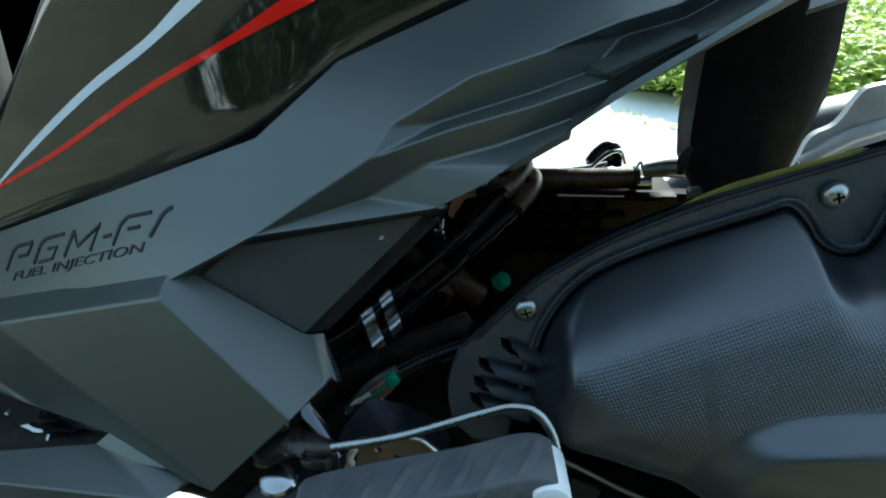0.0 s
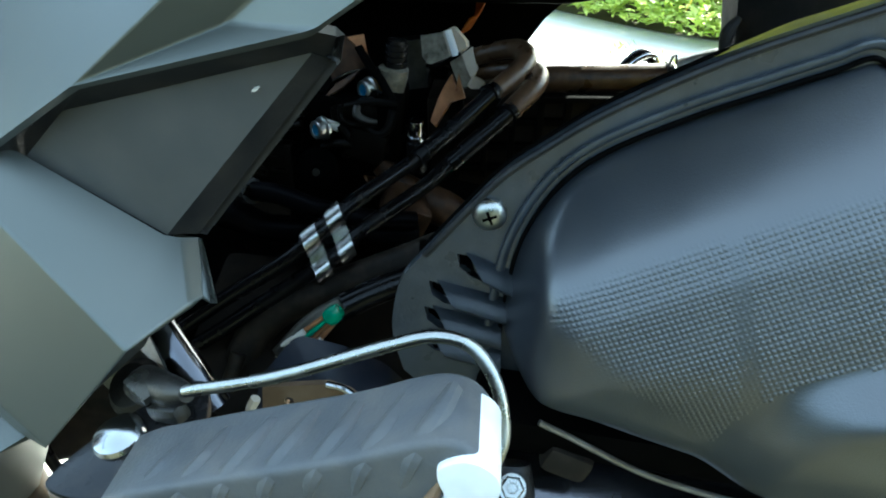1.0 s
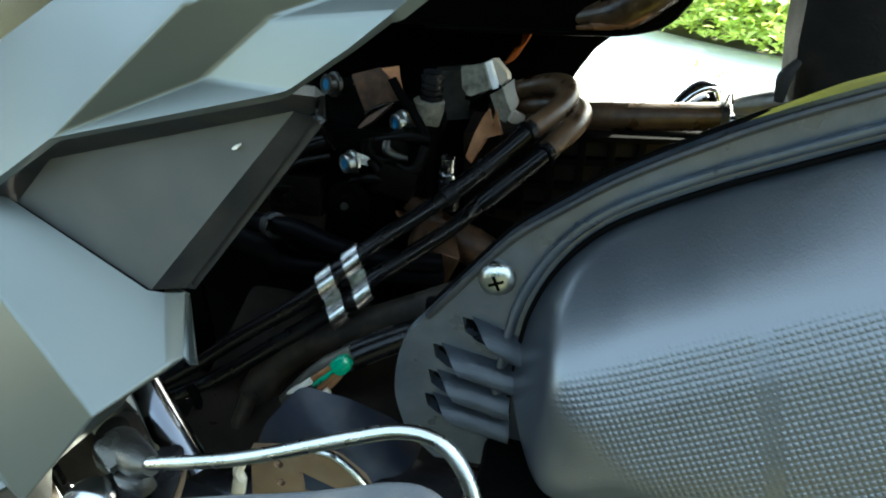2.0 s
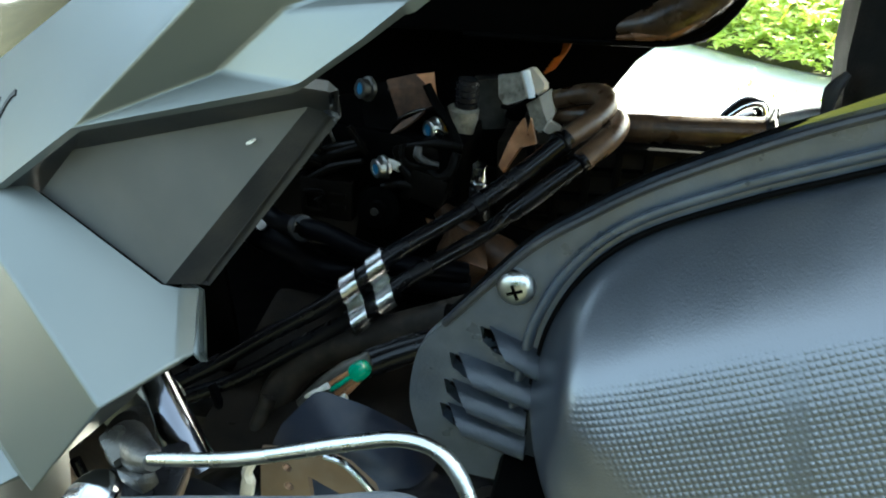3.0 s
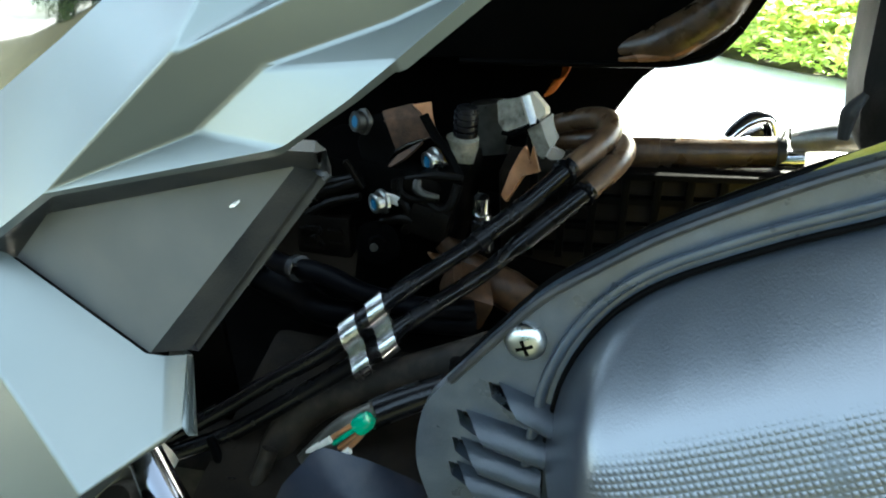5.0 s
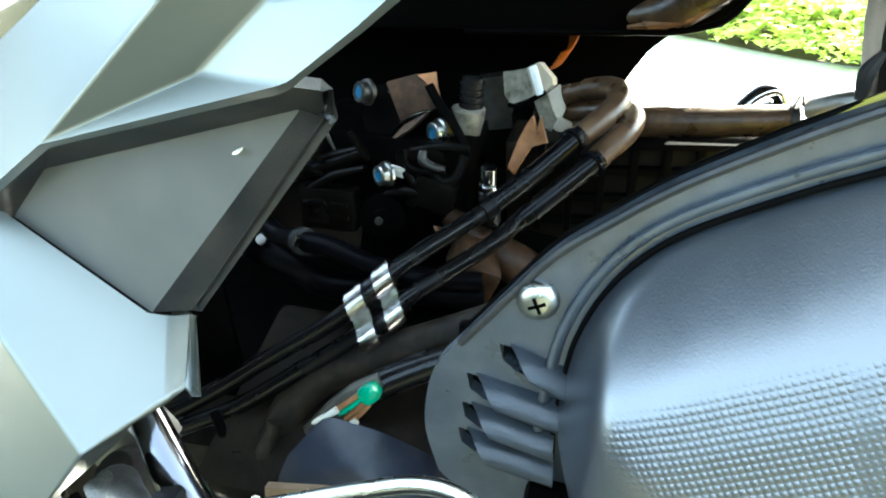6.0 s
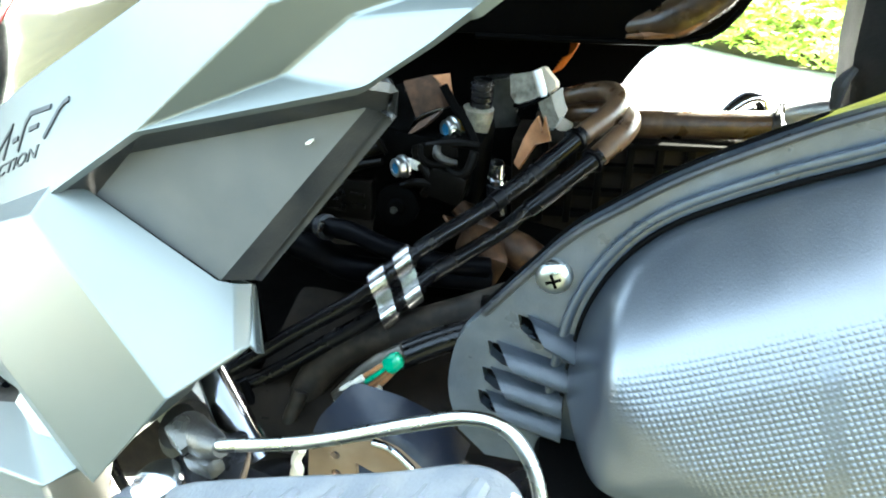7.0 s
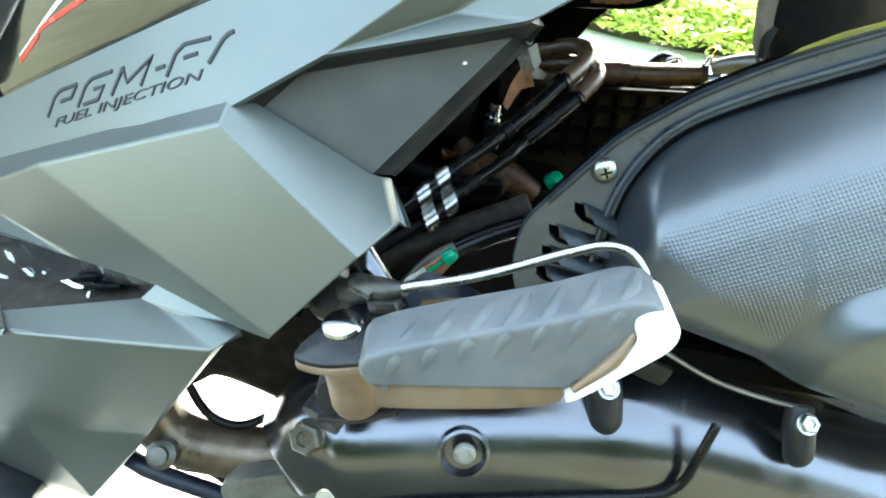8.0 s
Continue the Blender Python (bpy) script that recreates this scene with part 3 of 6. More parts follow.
    # the groove's walls are black to stand in for the shadow in it
    strip = part("groove", sheet((inset, ["lo d2 w2 w1", "w1 w2 x2 x1", "K1 pv d1 fv", "pv pt d2 d1", "pt p2 w2 d2", "p2 x2 w2"]), 0.003, 0.0007, angle=8), BLACK, dark, "edge groove round the inset panel, blackened for shade", 50)
    strip.modifiers.new("soft_normals", "WEIGHTED_NORMAL").keep_sharp = True

    # raised lettering, slanted along the cover
    normal = Vector((0.5397, 0.7162, -0.4425))
    bpy.context.view_layer.update()
    solid = body.evaluated_get(bpy.context.evaluated_depsgraph_get())
    strokes = {"P": [[(0, 0), (0.03, 0.80), (0.22, 1), (0.96, 1)], [(0.96, 1), (0.90, 0.50), (0.42, 0.50)]], "G": [[(1.0, 1), (0.22, 1), (0.03, 0.80), (0, 0)], [(0.22, 0.02), (0.80, 0.04), (0.86, 0.52), (0.46, 0.52)]],
               "M": [[(0, 0), (0.06, 1)], [(0.06, 1), (0.40, 0.32), (1.0, 1), (0.94, 0)]], "-": [[(0.15, 0.44), (0.6, 0.44)]], "F": [[(0, 0), (0.03, 0.78), (0.24, 1), (1.0, 1)], [(0.42, 0.50), (0.86, 0.50)]],
               "I": [[(0, 0), (0.06, 0.80), (0.30, 0.98), (0.75, 1.02)]]}

    def raise_on(lifted):
        """Lays points of flat letters on the cover's face, each at its own height over it."""
        for v, high in lifted:
            hit, place, _, _ = solid.ray_cast(v.co - normal * 0.02, normal)
            v.co = (place if hit else v.co) - normal * high

    origin, right, up = Vector((-0.2711, 0.3905, 0.5081)), Vector((0.1237, -0.0600, 0.0538)), Vector((0.0060, 0.0042, 0.01408))
    # letter, start along the line, width
    for letter, start, wide in (("P", 0.0, 0.155), ("G", 0.215, 0.165), ("M", 0.435, 0.185), ("-", 0.655, 0.11), ("F", 0.755, 0.15), ("I", 0.965, 0.05)):
        bm, lifted = bmesh.new(), []
        for line in strokes[letter]:
            flat = [origin + right * (start + wide * x) + up * y for x, y in line]
            rims = []
            for n, place in enumerate(flat):
                way = (flat[min(n + 1, len(flat) - 1)] - flat[max(n - 1, 0)]).normalized()
                side = way.cross(normal).normalized() * 0.00115
                row = []
                for off, high in ((-1.0, -0.0004), (-0.9, 0.0006), (0.9, 0.0006), (1.0, -0.0004)):
                    v = bm.verts.new(place + side * off)
                    lifted.append((v, high))
                    row.append(v)
                rims.append(row)
            for p, q in zip(rims, rims[1:]):
                for n in range(3):
                    bm.faces.new((p[n], p[n + 1], q[n + 1], q[n]))
            bm.faces.new(rims[0])
            bm.faces.new(rims[-1])
        raise_on(lifted)
        part("letter", bm, LETTER, body, "raised letter, darkened for its edge shade", 30)
    for words, origin, right, up, bold in (
            ("FUEL INJECTION", (-0.2640, 0.3831, 0.5048), (0.1080, -0.0522, 0.0473), (0.0022, 0.0017, 0.0052), 0.002),):
        font = bpy.data.curves.new("lettering", "FONT")
        font.body, font.size, font.offset = words, 1.0, bold
        holder = new("lettering", font)
        bpy.context.view_layer.update()
        data = bpy.data.meshes.new_from_object(holder.evaluated_get(bpy.context.evaluated_depsgraph_get()))
        bpy.data.objects.remove(holder)
        bm = bmesh.new()
        bm.from_mesh(data)
        xs, ys = [v.co.x for v in bm.verts], [v.co.y for v in bm.verts]
        x0, x1, y1 = min(xs), max(xs), max(ys)
        made = bmesh.ops.extrude_face_region(bm, geom=bm.faces[:])
        for g in made["geom"]:
            if isinstance(g, bmesh.types.BMVert):
                g.co.z = 1.0
        o, r, u = Vector(origin), Vector(right), Vector(up)
        for v in bm.verts:
            high = 0.0009 * v.co.z - 0.0004
            v.co = o + r * ((v.co.x - x0) / (x1 - x0)) + u * (v.co.y / y1)
            hit, place, _, _ = solid.ray_cast(v.co - normal * 0.02, normal)
            v.co = (place if hit else v.co) - normal * high
        part("lettering", bm, LETTER, body, "raised lettering, darkened for its edge shade", 30)


def gloss_panel():
    """The glossy black body panel with its red and white stripe, above the grey cover."""
    c = {
        "a0": (-0.420, 0.485, 0.462), "a1": (-0.285, 0.416, 0.530), "a2": (-0.183, 0.369, 0.577), "a3": (-0.093, 0.338, 0.618), "a4": (-0.055, 0.362, 0.648), "a5": (0.00, 0.369, 0.674), "a6": (0.10, 0.392, 0.716),
        "b0": (-0.2883, 0.4230, 0.5710), "b1": (-0.2555, 0.4078, 0.5883), "b2": (-0.1981, 0.3813, 0.6160), "b3": (-0.1153, 0.3509, 0.6498), "b4": (-0.0641, 0.3613, 0.6756), "b5": (-0.0099, 0.3727, 0.7001), "b6": (0.0887, 0.3943, 0.7397),
        "c0": (-0.2051, 0.3865, 0.6755), "c1": (-0.1908, 0.3799, 0.6827), "c2": (-0.1576, 0.3674, 0.6921), "c3": (-0.1107, 0.3508, 0.7014), "c4": (-0.0732, 0.3574, 0.7291), "c5": (-0.0188, 0.3731, 0.7483), "c6": (0.0748, 0.3926, 0.7853),
        "d0": (-0.1369, 0.3623, 0.7696), "d1": (-0.1288, 0.3596, 0.7780), "d2": (-0.1154, 0.3551, 0.7858), "d3": (-0.0892, 0.3495, 0.7929), "d4": (-0.0675, 0.3634, 0.8127), "d5": (-0.0170, 0.3755, 0.8222), "d6": (0.0684, 0.3928, 0.8393),
    }
    for k in range(7):      # lower edge, rolled inwards behind the grey cover
        x, y, z = c[f"a{k}"]
        c[f"z{k}"], c[f"y{k}"] = (x + 0.003, y + 0.003, z - 0.012), (x + 0.006, y + 0.032, z - 0.018)
    faces = [f"{p}{k} {p}{k + 1} {q}{k + 1} {q}{k}" for p, q in ("za", "ab", "bc", "cd") for k in range(6)]
    bm = sheet((c, faces), 0.003, 0.0, angle=60)
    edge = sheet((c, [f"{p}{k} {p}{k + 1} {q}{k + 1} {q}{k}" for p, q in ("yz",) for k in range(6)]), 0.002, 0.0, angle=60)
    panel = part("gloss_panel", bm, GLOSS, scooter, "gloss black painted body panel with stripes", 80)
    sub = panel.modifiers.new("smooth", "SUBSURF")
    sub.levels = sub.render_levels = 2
    # black colour stands in for the dark in the gap behind the cover
    part("panel_edge", edge, SHADE_BLACK, panel, "inner edge, blackened for the dark gap", 80)
    return panel


def stripe(name, panel, above, below, material, label):
    """A stripe film laid on the gloss panel between two lines of (x, z)."""
    solid = panel.evaluated_get(bpy.context.evaluated_depsgraph_get())
    base = Vector(scooter.location)

    def lay(line):
        out = []
        for x, z in spline2(line, 10):
            hit, place, normal, _ = solid.ray_cast(Vector((x, 0.2, z)), Vector((0, 1, 0)))
            out.append(Vector((x, place.y - 0.0005 if hit else 0.42, z)))
        return out

    bm = bmesh.new()
    ra, rb = [bm.verts.new(p) for p in lay(above)], [bm.verts.new(p) for p in lay(below)]
    for k in range(len(ra) - 1):
        bm.faces.new((ra[k], ra[k + 1], rb[k + 1], rb[k]))
    made = bmesh.ops.extrude_face_region(bm, geom=bm.faces[:])
    bmesh.ops.translate(bm, vec=(0, 0.002, 0), verts=[g for g in made["geom"] if isinstance(g, bmesh.types.BMVert)])
    part(name, bm, material, panel, label, 60)


def floor_panel():
    """The lower side panel under the floor board."""
    c = {
        "s3": (-0.135, 0.291, 0.4355), "s2": (-0.189, 0.317, 0.4435), "s1": (-0.243, 0.341, 0.4425), "s0": (-0.300, 0.367, 0.4405), "sf": (-0.44, 0.43, 0.436),
        "m1": (-0.215, 0.340, 0.426), "m0": (-0.301, 0.375, 0.404), "mf": (-0.44, 0.43, 0.375),
        "t1": (-0.189, 0.314, 0.431), "t0": (-0.302, 0.345, 0.401), "tf": (-0.44, 0.383, 0.366), "t3": (-0.165, 0.300, 0.436),
        "v1": (-0.146, 0.275, 0.433), "v0": (-0.282, 0.315, 0.408), "vf": (-0.44, 0.361, 0.379),
        "w2": (-0.2220, 0.3375, 0.3132), "w1": (-0.2925, 0.3650, 0.2179), "w0": (-0.3180, 0.3560, 0.2970), "wf": (-0.4584, 0.3980, 0.2545), "wg": (-0.4906, 0.4500, 0.2002), "wh": (-0.3235, 0.3900, 0.1812),
        "x2": (-0.2180, 0.3675, 0.3132), "x1": (-0.2885, 0.3950, 0.2179), "x3": (-0.137, 0.310, 0.433), "xh": (-0.3195, 0.4200, 0.1812),
    }
    faces = ["s3 s2 t1 t3",
             "s3 t3 t1 v1", "t1 t0 v0 v1", "t0 tf vf v0", "v1 v0 w0 w2", "v0 vf wf w0", "w2 w0 w1", "w0 wf wg wh w1", "v1 w2 x2 x3", "w2 w1 x1 x2", "w1 wh xh x1"]
    low = part("floor_panel", sheet((c, faces), 0.003, 0.0022, angle=8), PANEL, scooter, "matte grey lower side panel below the floor board", 50)
    low.modifiers.new("soft_normals", "WEIGHTED_NORMAL").keep_sharp = True
    # the recess under the floor board: glossy dark lining, brown ledge, two fins
    part("lining", sheet((c, ["s2 m1 t1", "s2 s1 m0 m1", "s1 s0 m0", "s0 sf mf m0"]), 0.0015, 0.0, angle=8), GLOSSY_LUMPS, low, "glossy black lumpy lining", 60)
    part("ledge", sheet((c, ["m1 m0 t0 t1", "m0 mf tf t0"]), 0.0010, 0.0, angle=8), DUSTY_RUBBER, low, "brown ledge")
    for a, b in (((-0.254, 0.347, 0.4235), (-0.230, 0.338, 0.4335)), ((-0.247, 0.345, 0.4200), (-0.217, 0.333, 0.4300))):
        middle = (Vector(a) + Vector(b)) / 2
        part("fin", tube([a, middle + Vector((0, -0.001, 0.001)), b], 0.0022, 10, 6, radii=[0.0012, 0.0024, 0.0014], flat=1.6), DIM_BLACK, low)
    # pale paint flecks on the lining, the fins and the ledge
    for (x, y, z), (nx, ny, nz), w, h, turn in (((-0.3058, 0.3728, 0.4225), (-0.33, -0.93, -0.19), 0.0050, 0.0095, 10), ((-0.3233, 0.3838, 0.3995), (-0.33, -0.93, -0.19), 0.0120, 0.0070, 0), ((-0.2958, 0.3708, 0.4128), (-0.4, -0.9, -0.19), 0.0080, 0.0045, -35),
                                               ((-0.2802, 0.3627, 0.4182), (-0.4, -0.9, -0.19), 0.0032, 0.0016, 0), ((-0.2500, 0.3405, 0.4255), (-0.15, -0.9, 0.3), 0.0140, 0.0034, -12), ((-0.2418, 0.3400, 0.4190), (-0.28, -0.3, 0.9), 0.0050, 0.0020, -40)):
        n = Vector((nx, ny, nz)).normalized()
        turned = n.to_track_quat("Z", "Y").to_matrix().to_4x4()
        m = Matrix.Translation(Vector((x, y, z)) + n * 0.0006) @ turned @ pose(0, 0, 0, 0, 0, turn)
        bm = bmesh.new()
        bm.faces.new([bm.verts.new(m @ Vector((math.cos(a) * w * r, math.sin(a) * h * r, 0))) for a, r in zip(np.linspace(0, 2 * math.pi, 9, endpoint=False), (0.5, 0.62, 0.33, 0.55, 0.42, 0.6, 0.36, 0.52, 0.44))])
        made = bmesh.ops.extrude_face_region(bm, geom=bm.faces[:])
        bmesh.ops.translate(bm, vec=-n * 0.0008, verts=[g for g in made["geom"] if isinstance(g, bmesh.types.BMVert)])
        part("fleck", bm, WHITE, low, "white paint fleck", 0)
    # made-up black wall that hides bright ground in front of the gloss panel
    part("gap_wall", block((-0.46, 0.520, 0.60), (0.30, 0.012, 0.30), (0, -10, -18), 0.003), BLACK, scooter, "black wall added to close the gap by the gloss panel")

side_cover()
gloss = gloss_panel()
bpy.context.view_layer.update()
stripe("white_stripe", gloss, [(-0.302, 0.5340), (-0.2824, 0.5516), (-0.2729, 0.5604), (-0.2358, 0.5923), (-0.1884, 0.6282), (-0.1488, 0.6542), (-0.1260, 0.6733), (-0.0913, 0.7016)],
       [(-0.302, 0.5333), (-0.2826, 0.5504), (-0.2730, 0.5585), (-0.2378, 0.5858), (-0.1905, 0.6213), (-0.1498, 0.6480), (-0.1140, 0.6743), (-0.0795, 0.7012)], WHITE, "tapering white stripe")
stripe("red_stripe", gloss, [(-0.302, 0.5322), (-0.2828, 0.5493), (-0.2745, 0.5570), (-0.2204, 0.5880), (-0.1540, 0.6298), (-0.1052, 0.6566), (-0.0780, 0.6738), (-0.0494, 0.6904)],
       [(-0.302, 0.5294), (-0.2835, 0.5459), (-0.2756, 0.5537), (-0.2219, 0.5837), (-0.1555, 0.6249), (-0.1057, 0.6521), (-0.0634, 0.6725), (-0.0348, 0.6852)], RED, "tapering red stripe")
floor_panel()


# ---- air cleaner ----
BULGE = spline2([(0.058, 0.440), (0.0535, 0.456), (0.0566, 0.4763), (0.0605, 0.494), (0.0683, 0.511), (0.079, 0.525), (0.0938, 0.5362), (0.120, 0.5485), (0.145, 0.558), (0.170, 0.567), (0.183, 0.5715), (0.194, 0.5625), (0.202, 0.5520), (0.214, 0.5450), (0.226, 0.5450), (0.2345, 0.5520), (0.240, 0.572), (0.252, 0.592),
                 (0.30, 0.612), (0.37, 0.60), (0.40, 0.54), (0.40, 0.44), (0.37, 0.36), (0.30, 0.350), (0.218, 0.382), (0.166, 0.399), (0.125, 0.414), (0.088, 0.428), (0.070, 0.433)], 5, True)
TOP_FOOT = ((0.04, 0.06, 0.079, 0.0938, 0.120, 0.145, 0.174, 0.25, 0.42), (0.500, 0.517, 0.5275, 0.5365, 0.5485, 0.558, 0.5685, 0.594, 0.645))


def inside(xs, zs, loop):
    """Signed distance to a closed flat line, positive inside, for arrays of x and z."""
    a = np.array(loop)
    b = np.roll(a, -1, 0)
    p = np.stack([xs, zs], -1)[..., None, :]
    d = b - a
    t = np.clip(((p - a) * d).sum(-1) / (d * d).sum(-1), 0, 1)
    far = np.linalg.norm(p - a - t[..., None] * d, axis=-1).min(-1)
    cross = ((a[:, 1] > p[..., 1]) != (b[:, 1] > p[..., 1])) & (p[..., 0] < d[:, 0] * (p[..., 1] - a[:, 1]) / (d[:, 1] + 1e-12) + a[:, 0])
    return np.where(cross.sum(-1) % 2 == 1, far, -far)


def lobe_reach(xs, zs):
    """Below 1 on the smooth round lobe low on the cover."""
    return (np.abs((xs - 0.228) / 0.090) ** 2.6 + np.abs((zs - 0.417) / 0.064) ** 2.6) ** (1 / 2.6)


def below_top(xs, zs):
    """Distance below the cover's upper foot, square to it."""
    return 0.945 * (np.interp(xs, *TOP_FOOT) - zs)


def bulge_depth(xs, zs):
    """The depth y of the air cleaner's cover: a broad slope on top, a steep wall in front, a bulging face."""
    d = inside(xs, zs, BULGE)
    steep = np.interp(d, [-0.01, -0.001, 0.0, 0.002, 0.004, 0.008, 0.011, 0.014, 0.018, 0.024, 0.05, 0.2], [-0.008, -0.008, -0.004, 0.007, 0.016, 0.033, 0.043, 0.0495, 0.0545, 0.058, 0.066, 0.074])
    wall = np.interp(d, [-0.01, -0.001, 0.0, 0.002, 0.005, 0.010, 0.015, 0.025, 0.04, 0.07, 0.1, 0.2], [-0.008, -0.008, -0.003, 0.009, 0.025, 0.0375, 0.0435, 0.051, 0.058, 0.068, 0.074, 0.078])
    low = np.clip((zs - 0.435) / 0.035, 0, 1)
    side = steep + (wall - steep) * low * low * (3 - 2 * low)
    slope = np.interp(below_top(xs, zs), [-0.05, -0.001, 0.0, 0.003, 0.010, 0.020, 0.026, 0.032, 0.045, 0.07, 0.10, 0.13], [-0.008, -0.008, -0.003, 0.002, 0.012, 0.0265, 0.0345, 0.0400, 0.0475, 0.058, 0.068, 0.074])
    soft = 0.0022
    rise = -soft * np.log(np.exp(-side / soft) + np.exp(-slope / soft))
    lobe = np.clip((1.12 - lobe_reach(xs, zs)) / 0.30, 0, 1)
    return 0.349 - rise - 0.011 * lobe * lobe * (3 - 2 * lobe)


def air_cleaner():
    outline = spline2([(0.008, 0.425), (0.004, 0.445), (0.0055, 0.462), (0.010, 0.476), (0.020, 0.4885), (0.037, 0.508), (0.053, 0.5255), (0.070, 0.538), (0.090, 0.551), (0.118, 0.565), (0.140, 0.5745), (0.168, 0.5845), (0.196, 0.594), (0.215, 0.600), (0.25, 0.613)], 4) + \
        spline2([(0.30, 0.632), (0.40, 0.62), (0.43, 0.54), (0.43, 0.42), (0.38, 0.335), (0.30, 0.325), (0.20, 0.362), (0.12, 0.392), (0.06, 0.408), (0.02, 0.412)], 4)
    slots = []
    for x, z, n in ((0.034, 0.4885, 0.024), (0.0215, 0.4745, 0.034), (0.019, 0.461, 0.0345), (0.017, 0.4485, 0.0365)):
        slots.append([(x, z), (x + 0.006, z - 0.0015), (x + 0.0075, z - 0.0085), (x + n, z - 0.0165), (x + n, z - 0.0195), (x + 0.006, z - 0.0115), (x + 0.001, z - 0.007)])
    base = part("air_cleaner", plate(outline, 0.350, 0.356, slots, 0.0), FLANGE, scooter, "black plastic air cleaner with a domed textured cover", 30)
    # louvre fins in the slots
    for loop in slots:
        (x, z), n = loop[0], loop[3][0] - loop[0][0]
        rows = []
        for dx, y, dz, de in ((0.0030, 0.3506, 0.0010, -0.0035), (0.0062, 0.3462, -0.0010, -0.0060), (0.0090, 0.3426, -0.0050, -0.0088), (0.0112, 0.3416, -0.0086, -0.0118), (0.0112, 0.3424, -0.0100, -0.0132), (0.0112, 0.3500, -0.0108, -0.0140)):
            rows.append([(x + dx + (n - dx) * s, y, z + dz + (de - dz - 0.0042) * s) for s in (0, 0.33, 0.66, 1)])
        hood = bmesh.new()
        made = [[hood.verts.new(p) for p in row] for row in rows]
        for p, q in zip(made, made[1:]):
            for k in range(3):
                hood.faces.new((p[k], p[k + 1], q[k + 1], q[k]))
        bmesh.ops.solidify(hood, geom=hood.faces[:], thickness=0.0010)
        part("louvre", hood, FLANGE, base, "", 40)
    # added wall, near black, in place of the depth behind the slots
    part("backing", block((0.050, 0.3640, 0.456), (0.068, 0.006, 0.062), (0, 0, 0), 0.002), SHADE_BLACK, base, "black wall added to keep the louvre slots dark")
    # rim that runs round the cover
    rim = [(x, 0.3495, z) for x, z in spline2([(0.020, 0.4885), (0.037, 0.508), (0.053, 0.5255), (0.070, 0.538), (0.090, 0.551), (0.118, 0.565), (0.140, 0.5745), (0.168, 0.5845), (0.196, 0.594), (0.25, 0.613), (0.30, 0.632)], 6)]
    part("rim", tube([(x, y, z - 0.0008) for x, y, z in rim], 0.0016, 8, 1), BLACK, base)
    part("seal", tube([(x + 0.001, 0.3585, z - 0.0006) for x, _, z in rim], 0.0020, 10, 1), SHADE_BLACK, base, "black rubber seal")
    foot = [(x, 0.3490, z) for x, z in spline2([(0.0525, 0.440), (0.0531, 0.454), (0.0564, 0.4763), (0.0605, 0.494), (0.0683, 0.511), (0.079, 0.525), (0.0938, 0.5362), (0.120, 0.5485), (0.145, 0.558), (0.170, 0.567), (0.183, 0.5715), (0.194, 0.5625), (0.202, 0.5520), (0.214, 0.5450), (0.226, 0.5450), (0.2345, 0.5520), (0.240, 0.572)], 8)]
    bead = []
    for k, (x, y, z) in enumerate(foot):
        (x0, _, z0), (x1, _, z1) = foot[max(k - 1, 0)], foot[min(k + 1, len(foot) - 1)]
        away = Vector((-(z1 - z0), 0, x1 - x0)).normalized()
        bead.append(Vector((x, y, z)) + away * 0.0050)
    part("bead", tube(bead, 0.0026, 12, 1, flat=0.6), FLANGE, base, "rounded bead round the dome")
    # black line added for the shade where dome and bead meet
    part("foot_shade", tube([(x, 0.3488, z) for x, _, z in foot], 0.0011, 10, 1), SHADE_BLACK, base, "black line for the shade at the dome's foot")
    # domed cover
    xs, zs = np.meshgrid(np.arange(0.05003, 0.410, 0.0015), np.arange(0.34507, 0.622, 0.0015))
    ys = bulge_depth(xs, zs)
    keep = inside(xs, zs, BULGE) > -0.004
    bm = bmesh.new()
    made = {}
    for j, i in zip(*np.nonzero(keep)):
        made[j, i] = bm.verts.new((xs[j, i], ys[j, i], zs[j, i]))
    for j, i in list(made):
        some = [made.get(k) for k in ((j, i), (j, i + 1), (j + 1, i + 1), (j + 1, i))]
        if all(some):
            bm.faces.new(some)
    for _ in range(5):
        bmesh.ops.smooth_vert(bm, verts=bm.verts, factor=0.5, use_axis_y=True)
    dome = part("domed_cover", bm, COVER, base, "grained black plastic domed cover", 60)
    # knurled field of small pyramids
    bpy.context.view_layer.update()
    solid = dome.evaluated_get(bpy.context.evaluated_depsgraph_get())
    bm = bmesh.new()
    along, across = Vector((0.00176, 0.00075)), Vector((0.00090, -0.00162))
    cells = [(0.13003 + i * along.x + j * across.x, 0.48007 + i * along.y + j * across.y) for j in range(-125, 125) for i in range(-125, 125)]
    cells = np.array([(x, z) for x, z in cells if 0.05 < x < 0.30 and 0.38 < z < 0.6])
    edge = inside(cells[:, 0], cells[:, 1], BULGE)
    crest = below_top(cells[:, 0], cells[:, 1])
    lobe = lobe_reach(cells[:, 0], cells[:, 1])
    for (x, z), d, c, r in zip(cells, edge, crest, lobe):
        low = z - (0.4815 - 0.66 * (x - 0.068))
        if d < 0.0105 or c < 0.0265 or r < 1.10 or low < 0:
            continue
        # a plain strip runs down through the field
        strip = abs(x - (0.1335 + 0.16 * (0.515 - z))) < 0.0030
        tall = 0.00015 + 0.00035 * min(1.0, (c - 0.0265) / 0.008, (d - 0.0105) / 0.006, low / 0.012)
        if strip:
            tall *= 0.7
        rings = []
